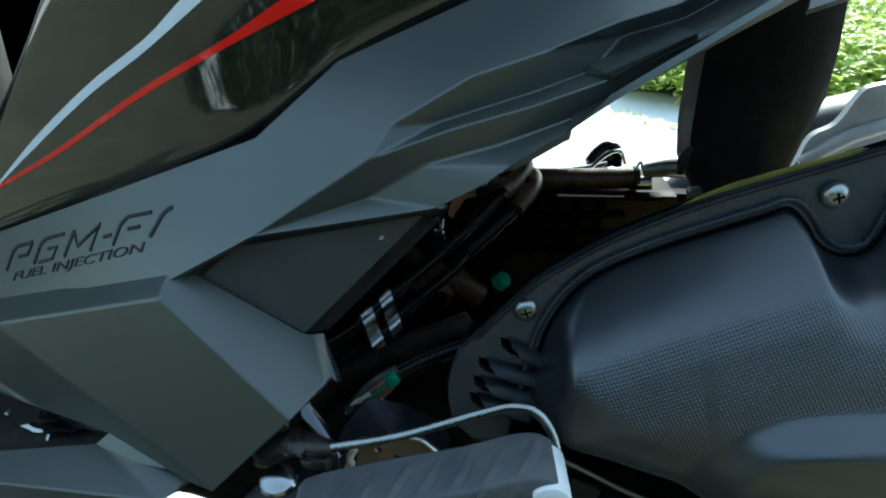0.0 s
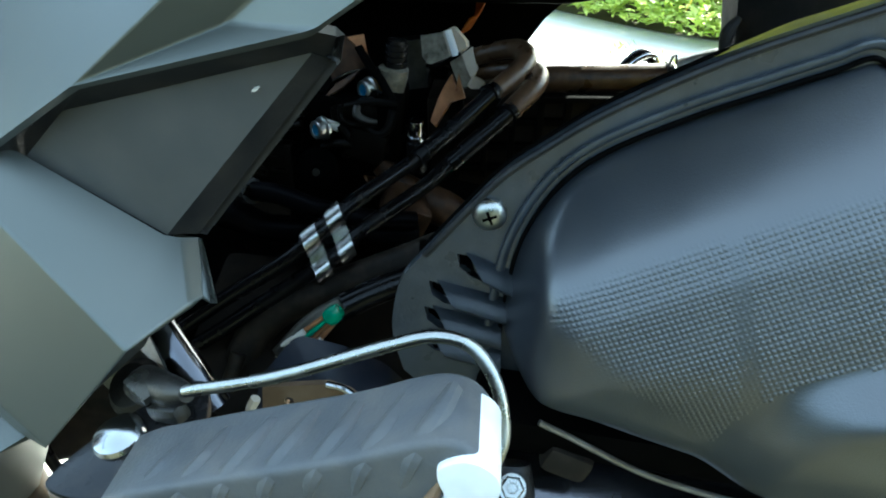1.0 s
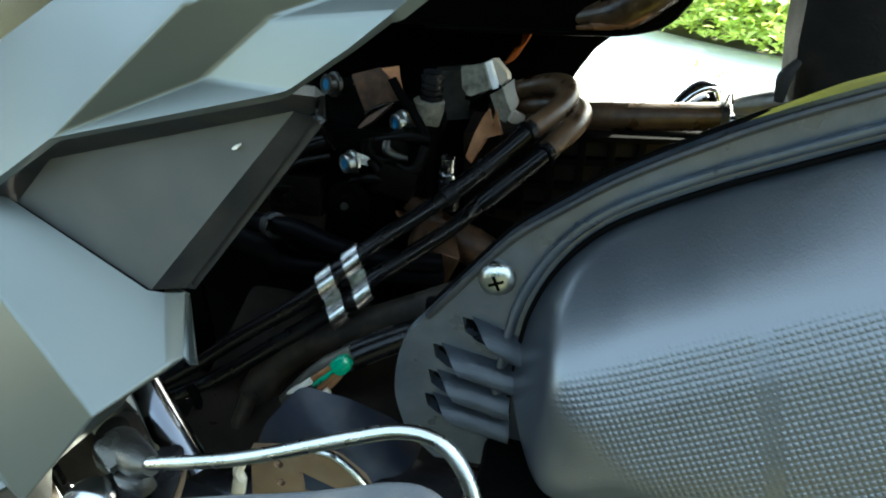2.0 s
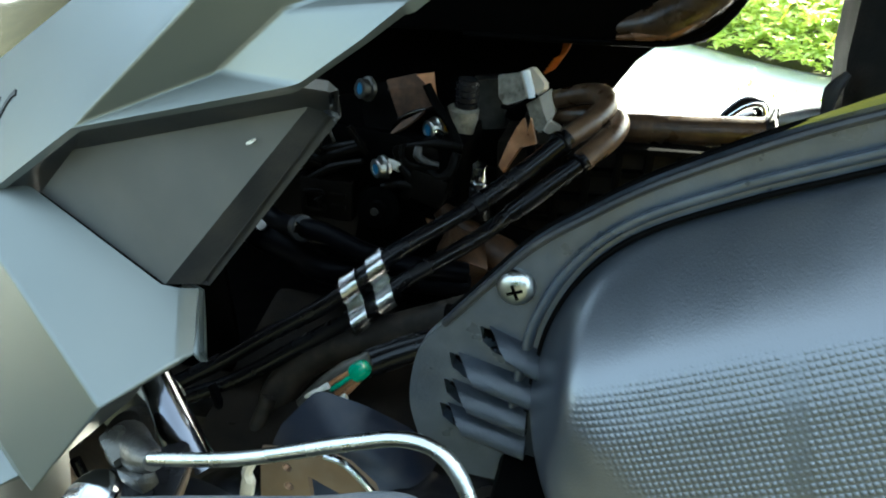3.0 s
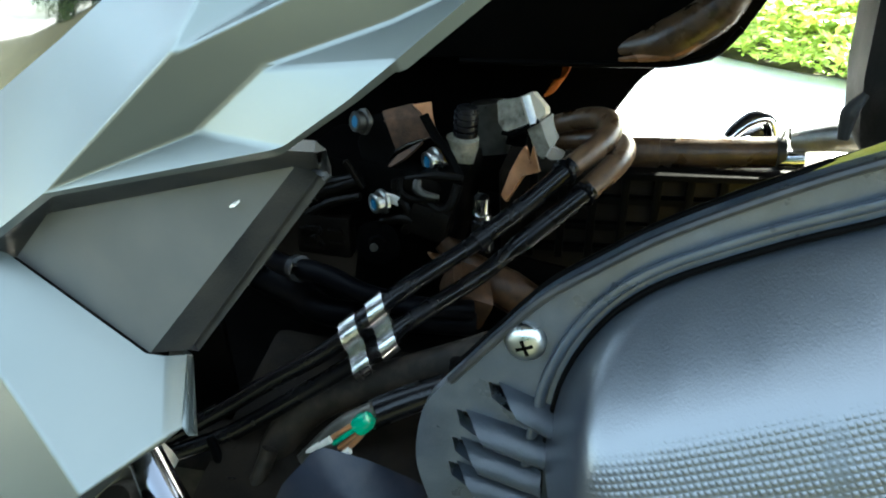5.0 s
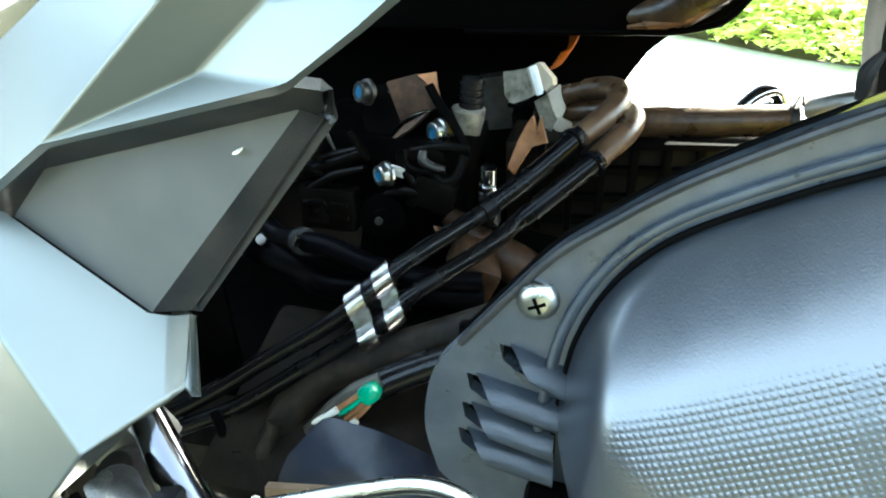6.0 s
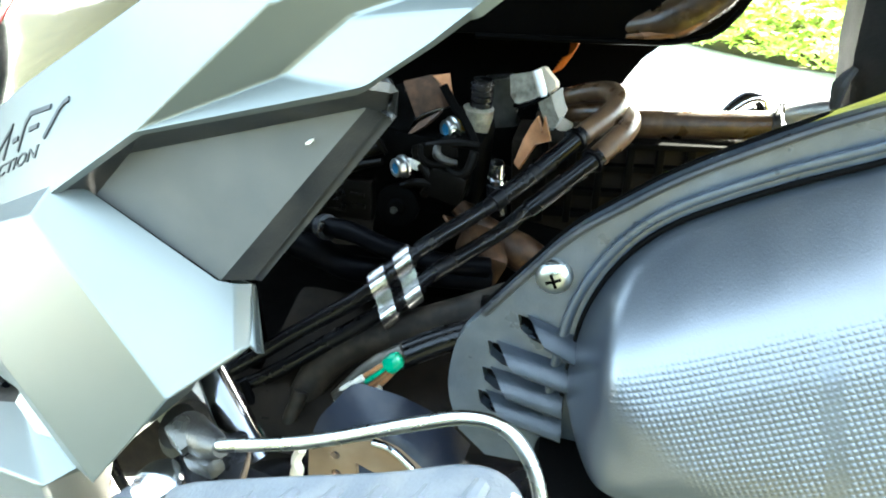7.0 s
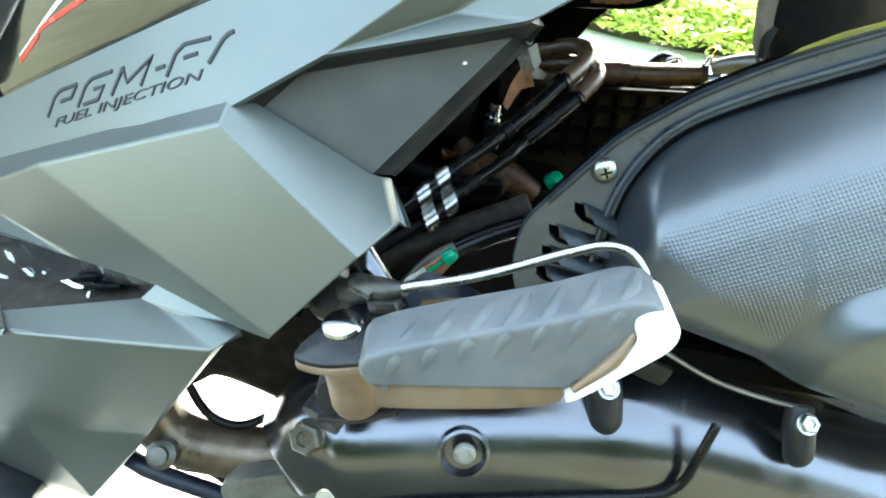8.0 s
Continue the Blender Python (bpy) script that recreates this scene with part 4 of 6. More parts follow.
        for reach, lift in ((0.50, 0.0), (0.36, 0.55), (0.17, 0.95)):
            corners = [(x + reach * (sa * along.x + sb * across.x), z + reach * (sa * along.y + sb * across.y)) for sa, sb in ((1, 1), (1, -1), (-1, -1), (-1, 1))]
            ring = []
            for a, b in corners:
                hit, place, _, _ = solid.ray_cast(Vector((a, 0.1, b)), Vector((0, 1, 0)))
                ring.append(bm.verts.new((a, (place.y if hit else 0.34) + 0.0002 - tall * lift, b)))
            rings.append(ring)
        for p, q in zip(rings, rings[1:]):
            for k in range(4):
                bm.faces.new((p[k], p[(k + 1) % 4], q[(k + 1) % 4], q[k]))
        bm.faces.new(rings[-1])
    tagged(part("knurl", bm, COVER, dome, "fine field of small raised studs", 50), kind="stuff")
    # box behind the cover
    back = [(x, z) for x, z in spline2([(0.082, 0.42), (0.080, 0.50), (0.081, 0.532), (0.086, 0.5450), (0.100, 0.5560), (0.120, 0.5668), (0.143, 0.5782), (0.168, 0.5878), (0.25, 0.6095), (0.38, 0.61), (0.42, 0.54), (0.42, 0.42), (0.36, 0.345), (0.20, 0.375), (0.10, 0.405)], 3)]
    deep = plate(back, 0.3565, 0.50, (), 0.0)
    for v in deep.verts:
        if v.co.y > 0.4:
            v.co.x, v.co.z = v.co.x + 0.045, v.co.z - 0.068
    part("box", soften(deep, 0.003, 40, 3), OLIVE, base, "dull olive air cleaner box")
    pan_screw((0.0476, 0.3500, 0.5078), (0, -1, 0), 0.0072, base, "zinc pan-head cross screw")
    pan_screw((0.2045, 0.3480, 0.5800), (0, -1, 0), 0.0072, base, "zinc pan-head cross screw")


air_cleaner()


# ---- engine bay ----
def coolant_hoses():
    upper = [(-0.170, 0.400, 0.380), (-0.131, 0.415, 0.399), (-0.103, 0.420, 0.417), (-0.063, 0.425, 0.442), (-0.046, 0.432, 0.456), (-0.030, 0.447, 0.466), (0.002, 0.490, 0.476), (0.026, 0.512, 0.490), (0.049, 0.532, 0.506)]
    lower = [(-0.164, 0.395, 0.377), (-0.124, 0.410, 0.389), (-0.083, 0.418, 0.414), (-0.058, 0.425, 0.429), (-0.041, 0.430, 0.440), (-0.028, 0.440, 0.450), (0.005, 0.480, 0.460), (0.021, 0.502, 0.468), (0.060, 0.526, 0.495)]
    ends = ([(0.044, 0.528, 0.5025), (0.065, 0.560, 0.512), (0.0665, 0.578, 0.518), (0.052, 0.592, 0.516), (0.022, 0.604, 0.505)],
            [(0.055, 0.523, 0.4915), (0.073, 0.550, 0.502), (0.0755, 0.572, 0.505), (0.063, 0.590, 0.503), (0.030, 0.604, 0.496)])
    for path, end, bend in ((upper, ends[0], 6), (lower, ends[1], 7)):
        pipe = part("hose", tube(path, 0.0047, 16, 8), RUBBER, scooter, "shiny black rubber hose")
        part("elbow", tube(end, 0.0068, 18, 8, radii=[0.0066, 0.0072, 0.0070, 0.0066, 0.006]), WARM_LIT_HOSE, pipe, "bent hose end, browned for warm ground light")
        a, b = Vector(path[bend]), Vector(path[bend + 1]) if bend + 1 < len(path) else Vector(path[bend])
        way = (Vector(path[bend]) - Vector(path[bend - 1])).normalized()
        part("collar", lathe(Vector(path[bend]) - way * 0.001, way, [(0.0048, 0), (0.0058, 0.0005), (0.0058, 0.0025), (0.0048, 0.003)], 18), RUBBER, pipe)
        way = (Vector(end[1]) - Vector(end[0])).normalized()
        part("ring", lathe(Vector(end[0]) - way * 0.001, way, [(0.0068, 0), (0.0078, 0.0004), (0.0078, 0.003), (0.0070, 0.0036)], 20), RUBBER, pipe)
        # thick sleeve between the collar and the elbow
        part("sleeve", tube([Vector(path[bend]) - way * 0.002, *[Vector(q) for q in path[bend + 1:]]], 0.0056, 16, 8) if bend + 1 < len(path) else
             tube([path[-2], path[-1]], 0.0056, 16, 8), RUBBER, pipe)
    # double clip: two straps over both hoses
    clip = part("hose_clip", block((-0.0425, 0.4365, 0.4455), (0.022, 0.006, 0.028), (12, -28, 30), 0.002), RUBBER, scooter, "rubber-backed double hose clip")
    for path in (upper, lower):
        a, b, c = (Vector(q) for q in path[3:6])
        part("cushion", tube([b + (a - b).normalized() * 0.013, b, b + (c - b).normalized() * 0.013], 0.0058, 16, 6), RUBBER, clip)
    u = (Vector(upper[5]) - Vector(upper[3])).normalized()
    for shift in (-0.0084, 0.0088):
        top, low = Vector((-0.046, 0.432, 0.456)) + u * shift, Vector((-0.0405, 0.4290, 0.4390)) + u * shift
        out = Vector((0.10, -0.80, 0.55)).normalized()
        across = (top - low).normalized()
        out = (out - across * out.dot(across)).normalized()
        line = []
        for centre, a0, a1 in ((top, 115, -65), (low, 62, -105)):
            for a in np.linspace(a0, a1, 9):
                line.append(centre + 0.0076 * (math.cos(radians(a)) * out + math.sin(radians(a)) * across))
        bm = bmesh.new()
        rows = [[bm.verts.new(p + u * w) for w in (-0.0050, 0.0050)] for p in line]
        for a, b in zip(rows, rows[1:]):
            bm.faces.new((a[0], a[1], b[1], b[0]))
        bmesh.ops.solidify(bm, geom=bm.faces[:], thickness=0.0009)
        part("strap", bm, BRIGHT_STEEL, clip, "bright bent metal strap")


def cap_bolt(place, axis, parent, mark=None, side=None, metal=None, long=0.018):
    """A hexalobe bolt with a blue locking dot, standing on its boss."""
    axis = Vector(axis).normalized()
    bolt = part("bolt", lathe(place, -axis, [(0.0, 0.0022), (0.0034, 0.0022), (0.0038, 0), (0.0056, 0.0), (0.0062, 0.0008), (0.0062, 0.005), (0.0078, 0.0056), (0.0078, 0.0075), (0.0050, 0.0080), (0.0050, long)], 22), metal or ZINC, parent, "zinc flange bolt with a blue end")
    part("dot", lathe(Vector(place), -axis, [(0.0, 0.0006), (0.0044, 0.0006), (0.0044, 0.0021), (0, 0.0021)], 16), BLUE, bolt)
    if mark:
        smear = Vector(place) - axis * 0.0050 + Vector(side) * 0.010
        part("paint_mark", block(smear, (0.010, 0.003, 0.006), (10, 25, 20), 0.0012), mark, bolt)


def throttle_body():
    core = part("throttle_body", block((-0.070, 0.565, 0.475), (0.105, 0.065, 0.055), (0, 8, 0), 0.006), SHADE_BLACK, scooter, "throttle body behind the cover, blackened for shade")
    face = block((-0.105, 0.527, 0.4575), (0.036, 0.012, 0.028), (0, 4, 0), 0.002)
    part("sensor", face, SHADED_GRIME, core)
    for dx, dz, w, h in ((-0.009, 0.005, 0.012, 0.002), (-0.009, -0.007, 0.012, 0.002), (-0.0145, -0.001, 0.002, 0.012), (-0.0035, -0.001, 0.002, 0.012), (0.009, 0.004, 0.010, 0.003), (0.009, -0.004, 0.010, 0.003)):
        part("moulded_rib", block((-0.105 + dx, 0.520, 0.4575 + dz), (w, 0.003, h), (0, 4, 0), 0.0006), SHADED_GRIME, core)
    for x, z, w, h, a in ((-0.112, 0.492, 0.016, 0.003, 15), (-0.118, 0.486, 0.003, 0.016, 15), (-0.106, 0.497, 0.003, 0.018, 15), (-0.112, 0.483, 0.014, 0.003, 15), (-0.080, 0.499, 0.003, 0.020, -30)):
        part("moulded_rib", block((x, 0.523, z), (w, 0.004, h), (0, a, 0), 0.0008), SHADED_GRIME, core)
    part("sensor_cap", lathe((-0.071, 0.530, 0.452), (0.1, -1, 0.1), [(0.0150, 0), (0.0145, 0.004), (0.0125, 0.005), (0.0060, 0.0052), (0.0045, 0.0065), (0, 0.0065)], 26), SHADE_BLACK, core)
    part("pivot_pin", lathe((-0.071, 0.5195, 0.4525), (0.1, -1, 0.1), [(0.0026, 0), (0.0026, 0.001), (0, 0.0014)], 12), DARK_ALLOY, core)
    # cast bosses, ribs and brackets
    part("cast_boss", block((-0.045, 0.535, 0.490), (0.030, 0.016, 0.014), (0, -12, 10), 0.004), SHADED_GRIME, core)
    part("cast_boss", block((-0.036, 0.530, 0.470), (0.026, 0.020, 0.022), (0, 20, 0), 0.005), SHADED_GRIME, core)
    part("lever", tube([(-0.052, 0.525, 0.497), (-0.051, 0.523, 0.489), (-0.043, 0.522, 0.485), (-0.028, 0.522, 0.486)], 0.0018, 10, 6), SHADED_GRIME, core, "thin cast lever")
    bracket = sheet(({"a": (-0.0701, 0.5560, 0.5290), "b": (-0.0511, 0.5600, 0.5330), "c": (-0.0436, 0.5560, 0.5260), "d": (-0.0357, 0.5520, 0.5154), "e": (-0.0438, 0.5480, 0.5136), "f": (-0.0597, 0.5450, 0.5081), "g": (-0.0682, 0.5500, 0.5252)},
                     ["a b c g", "g c d e f"]), 0.003, 0.001, angle=5)
    part("bracket", bracket, WARM_LIT_CAST, core, "brown sheet bracket")
    part("bracket_tab", sheet(({"a": (-0.0503, 0.5570, 0.5330), "b": (-0.0395, 0.5600, 0.5341), "c": (-0.0379, 0.5560, 0.5253), "d": (-0.0343, 0.5510, 0.5164), "e": (-0.0380, 0.5520, 0.5193), "f": (-0.0437, 0.5540, 0.5279)}, ["a b c f", "f c d e"]), 0.002, 0.001, angle=5), COPPER, core, "bright copper-brown bracket tab")
    part("bracket_face", sheet(({"a": (-0.0791, 0.5480, 0.5278), "b": (-0.0689, 0.5520, 0.5289), "c": (-0.0591, 0.5430, 0.5080), "d": (-0.0662, 0.5360, 0.4985), "e": (-0.0782, 0.5360, 0.4967), "f": (-0.0824, 0.5400, 0.5125)}, ["a b c d e f"]), 0.014, 0.003), SHADE_BLACK, core, "black moulded cover")
    part("bracket_edge", tube([(-0.0589, 0.5410, 0.5079), (-0.0531, 0.5420, 0.5113), (-0.0470, 0.5440, 0.5133), (-0.0418, 0.5460, 0.5142)], 0.0010, 8, 5), CHROME, core, "bright edge of the bracket")
    part("bracket_foot", sheet(({"a": (-0.0657, 0.5340, 0.4977), "b": (-0.0559, 0.5380, 0.5075), "c": (-0.0417, 0.5430, 0.5144), "d": (-0.0442, 0.5410, 0.5118), "e": (-0.0519, 0.5360, 0.5054)}, ["a b c d e"]), 0.003, 0.001), WARM_LIT_CAST, core, "brown lower bracket")
    part("black_strip", tube([(-0.0419, 0.5500, 0.5286), (-0.0348, 0.5460, 0.5175), (-0.0275, 0.5430, 0.5090), (-0.0206, 0.5400, 0.4969), (-0.0177, 0.5380, 0.4883)], 0.0032, 8, 5, flat=0.5), SHADE_BLACK, core, "black diagonal strip")
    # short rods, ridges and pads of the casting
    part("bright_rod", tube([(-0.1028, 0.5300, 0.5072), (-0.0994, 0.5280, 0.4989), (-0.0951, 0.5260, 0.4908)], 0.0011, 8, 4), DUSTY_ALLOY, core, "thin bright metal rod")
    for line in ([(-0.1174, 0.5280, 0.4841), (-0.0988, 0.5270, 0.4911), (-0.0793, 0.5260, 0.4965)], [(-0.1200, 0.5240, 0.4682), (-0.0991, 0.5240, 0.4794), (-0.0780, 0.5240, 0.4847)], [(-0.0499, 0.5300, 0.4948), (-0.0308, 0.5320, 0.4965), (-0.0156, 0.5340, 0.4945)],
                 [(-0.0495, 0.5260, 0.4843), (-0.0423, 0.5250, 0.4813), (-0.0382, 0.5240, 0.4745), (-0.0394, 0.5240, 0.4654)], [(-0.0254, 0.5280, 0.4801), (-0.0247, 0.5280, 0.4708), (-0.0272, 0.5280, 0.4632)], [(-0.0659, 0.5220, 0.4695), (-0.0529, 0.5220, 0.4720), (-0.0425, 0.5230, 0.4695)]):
        part("cast_ridge", tube(line, 0.0030, 10, 5, radii=[0.002, 0.0034, 0.0024]), SHADED_GRIME, core)
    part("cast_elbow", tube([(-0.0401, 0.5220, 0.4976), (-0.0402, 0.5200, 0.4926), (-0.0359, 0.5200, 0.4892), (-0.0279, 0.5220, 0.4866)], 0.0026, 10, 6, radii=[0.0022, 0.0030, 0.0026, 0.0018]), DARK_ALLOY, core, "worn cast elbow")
    part("cast_pad", block((-0.0367, 0.5360, 0.4708), (0.030, 0.016, 0.018), (0, 10, 0), 0.004), SHADED_GRIME, core)
    part("cast_pad", block((-0.0949, 0.5400, 0.4687), (0.070, 0.014, 0.014), (0, -12, 0), 0.004), SHADE_BLACK, core)
    part("cast_pad", block((-0.1147, 0.5450, 0.4838), (0.040, 0.014, 0.022), (0, -22, 0), 0.004), SHADE_BLACK, core)
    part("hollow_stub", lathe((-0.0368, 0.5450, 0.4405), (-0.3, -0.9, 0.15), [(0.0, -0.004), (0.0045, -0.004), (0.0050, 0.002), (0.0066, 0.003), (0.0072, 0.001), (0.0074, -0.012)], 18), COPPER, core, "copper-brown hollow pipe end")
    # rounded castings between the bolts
    part("shaft", tube([(-0.130, 0.528, 0.477), (-0.105, 0.527, 0.485), (-0.078, 0.527, 0.494)], 0.0045, 12, 6), SHADED_GRIME, core)
    part("web", tube([(-0.052, 0.526, 0.462), (-0.047, 0.524, 0.470), (-0.049, 0.524, 0.479), (-0.056, 0.526, 0.485)], 0.0030, 10, 6), SHADED_GRIME, core)
    part("web", tube([(-0.040, 0.526, 0.486), (-0.030, 0.524, 0.478), (-0.022, 0.526, 0.481), (-0.018, 0.530, 0.492)], 0.0032, 10, 6), SHADED_GRIME, core)
    part("key_rib", tube([(-0.116, 0.5195, 0.464), (-0.106, 0.5195, 0.464), (-0.106, 0.5195, 0.460), (-0.112, 0.5195, 0.4575), (-0.106, 0.5195, 0.4545), (-0.106, 0.5195, 0.450), (-0.116, 0.5195, 0.450)], 0.0011, 8, 2), SHADED_GRIME, core)
    cap_bolt((-0.080, 0.532, 0.529), (-0.60, -0.75, 0.20), core, metal=DARK_ALLOY, long=0.010)
    cap_bolt((-0.0395, 0.5400, 0.5025), (-0.60, -0.75, 0.05), core, YELLOW_MARK, (0.75, 0.1, 0.2))
    cap_bolt((-0.0680, 0.5180, 0.4825), (-0.60, -0.75, 0.05), core, PALE_MARK, (0.75, 0.1, 0.2))
    part("chrome_stub", lathe((-0.0037, 0.529, 0.476), (0.05, -0.2, 1), [(0.0062, -0.010), (0.0062, 0), (0.0048, 0.0002), (0.0048, 0.010), (0.0044, 0.0108), (0, 0.0110)], 18), CHROME, core, "small bright metal stub")
    part("stub_sleeve", lathe((-0.0037, 0.529, 0.466), (0.05, -0.2, 1), [(0.0068, -0.016), (0.0068, 0.004), (0.0058, 0.006)], 16), RUBBER, core)


def injector():
    rings = [(0.0075, -0.006)]
    for k in range(4):
        rings += [(0.0078, 0.0040 * k), (0.0078, 0.0040 * k + 0.0022), (0.0062, 0.0040 * k + 0.0026), (0.0062, 0.0040 * k + 0.0038)]
    body = part("injector", lathe((-0.0205, 0.566, 0.5125), (0.12, -0.05, 1), [*rings, (0.0066, 0.017), (0, 0.0172)], 24), WET_STEEL, scooter, "dark ringed fuel injector in an alloy socket")
    part("socket", lathe((-0.0215, 0.564, 0.5115), (0.12, -0.05, 1), [(0.0030, -0.030), (0.0062, -0.026), (0.0092, -0.012), (0.0104, -0.006), (0.0104, -0.001), (0.0078, 0.000)], 24), CONNECTOR, body, "grimy tapered alloy socket")
    part("socket_web", sheet(({"a": (-0.036, 0.556, 0.512), "b": (-0.031, 0.554, 0.514), "c": (-0.016, 0.550, 0.478), "d": (-0.021, 0.548, 0.476)}, ["a b c d"]), 0.003, 0.001), SHADE_BLACK, body, "black diagonal web")
    # stained connector housing
    shell = part("connector", sheet(({"a": (-0.0071, 0.6060, 0.5227), "b": (0.0095, 0.6060, 0.5254), "c": (0.0152, 0.6000, 0.5096), "d": (0.0096, 0.6000, 0.5073), "e": (-0.0018, 0.6020, 0.5027), "f": (-0.0062, 0.6040, 0.5083)}, ["a b c d e f"]), 0.016, 0.003), CONNECTOR, scooter, "stained grey plastic connector")
    part("front_cap", sheet(({"a": (0.0092, 0.6000, 0.5268), "b": (0.0169, 0.6000, 0.5304), "c": (0.0257, 0.5970, 0.5209), "d": (0.0260, 0.5950, 0.5174), "e": (0.0202, 0.5950, 0.5118), "f": (0.0149, 0.5960, 0.5092)}, ["a b c d e f"]), 0.012, 0.002), BEIGE, shell, "pale plastic front cap")
    # pale metal tone stands in for the highlight on the cap
    part("cap_rib", tube([(0.0134, 0.5960, 0.5288), (0.0162, 0.5940, 0.5205), (0.0191, 0.5920, 0.5118)], 0.0026, 10, 4), LIT_ALLOY, shell, "moulded rib, paled for its highlight")
    part("lower_wall", sheet(({"a": (0.0138, 0.5960, 0.5080), "b": (0.0232, 0.5940, 0.5136), "c": (0.0272, 0.5920, 0.5026), "d": (0.0316, 0.5900, 0.4930), "e": (0.0258, 0.5900, 0.4867), "f": (0.0200, 0.5920, 0.4921)}, ["a b c d e f"]), 0.010, 0.002), CONNECTOR, shell, "stained lower connector wall")
    part("tongue", sheet(({"a": (0.0233, 0.5930, 0.5123), "b": (0.0304, 0.5940, 0.5177), "c": (0.0318, 0.5920, 0.5120), "d": (0.0347, 0.5900, 0.5033), "e": (0.0306, 0.5890, 0.4948), "f": (0.0267, 0.5900, 0.5031)}, ["a b c d e f"]), 0.006, 0.002), BEIGE, shell, "cream plastic tongue")
    part("tip", block((0.0336, 0.5880, 0.4929), (0.010, 0.006, 0.009), (0, 30, 10), 0.002), BEIGE, shell)
    part("clasp", block((0.0257, 0.5880, 0.4877), (0.006, 0.004, 0.005), (0, 20, 10), 0.001), CHROME, shell, "small bright spring clasp")
    part("rear_block", block((-0.0171, 0.6320, 0.4964), (0.024, 0.016, 0.038), (0, -6, 0), 0.003), DUSTY_ALLOY, shell, "grimy grey block")
    part("fork", sheet(({"a": (0.0086, 0.560, 0.491), "b": (0.0141, 0.560, 0.5018), "c": (0.0180, 0.560, 0.5074), "d": (0.0208, 0.558, 0.4981), "e": (0.0229, 0.558, 0.5081), "f": (0.0271, 0.556, 0.4922), "g": (0.0168, 0.556, 0.4904), "h": (0.0068, 0.552, 0.4735), "i": (0.0034, 0.554, 0.4768)}, ["a b c d g", "d e f g", "a g h i"]), 0.003, 0.0008, angle=5), COPPER, shell, "copper-brown forked bracket, brightened for sun glints")
    part("catch", tube([(-0.0030, 0.6000, 0.5029), (0.0042, 0.5980, 0.5024), (0.0120, 0.5960, 0.5069), (0.0216, 0.5920, 0.5133)], 0.0016, 8, 5), SHADE_BLACK, shell)
    # solid block; its near black stands in for shade inside an opening
    part("slot", block((0.0052, 0.6120, 0.4952), (0.014, 0.006, 0.012), (0, 15, 0), 0.002), SHADE_BLACK, shell, "near-black block in place of an opening")
    for k in range(5):
        shift = Vector((0.0016 * k, 0.0, 0.0024 * k))
        wire = [Vector(q) + shift for q in ((0.0191, 0.6500, 0.5150), (0.0260, 0.6520, 0.5185), (0.0304, 0.6550, 0.5259), (0.0319, 0.6580, 0.5347), (0.0306, 0.6620, 0.5418))]
        part("wire", tube(wire, 0.0011, 8, 6), ORANGE, scooter, "thin orange wire")


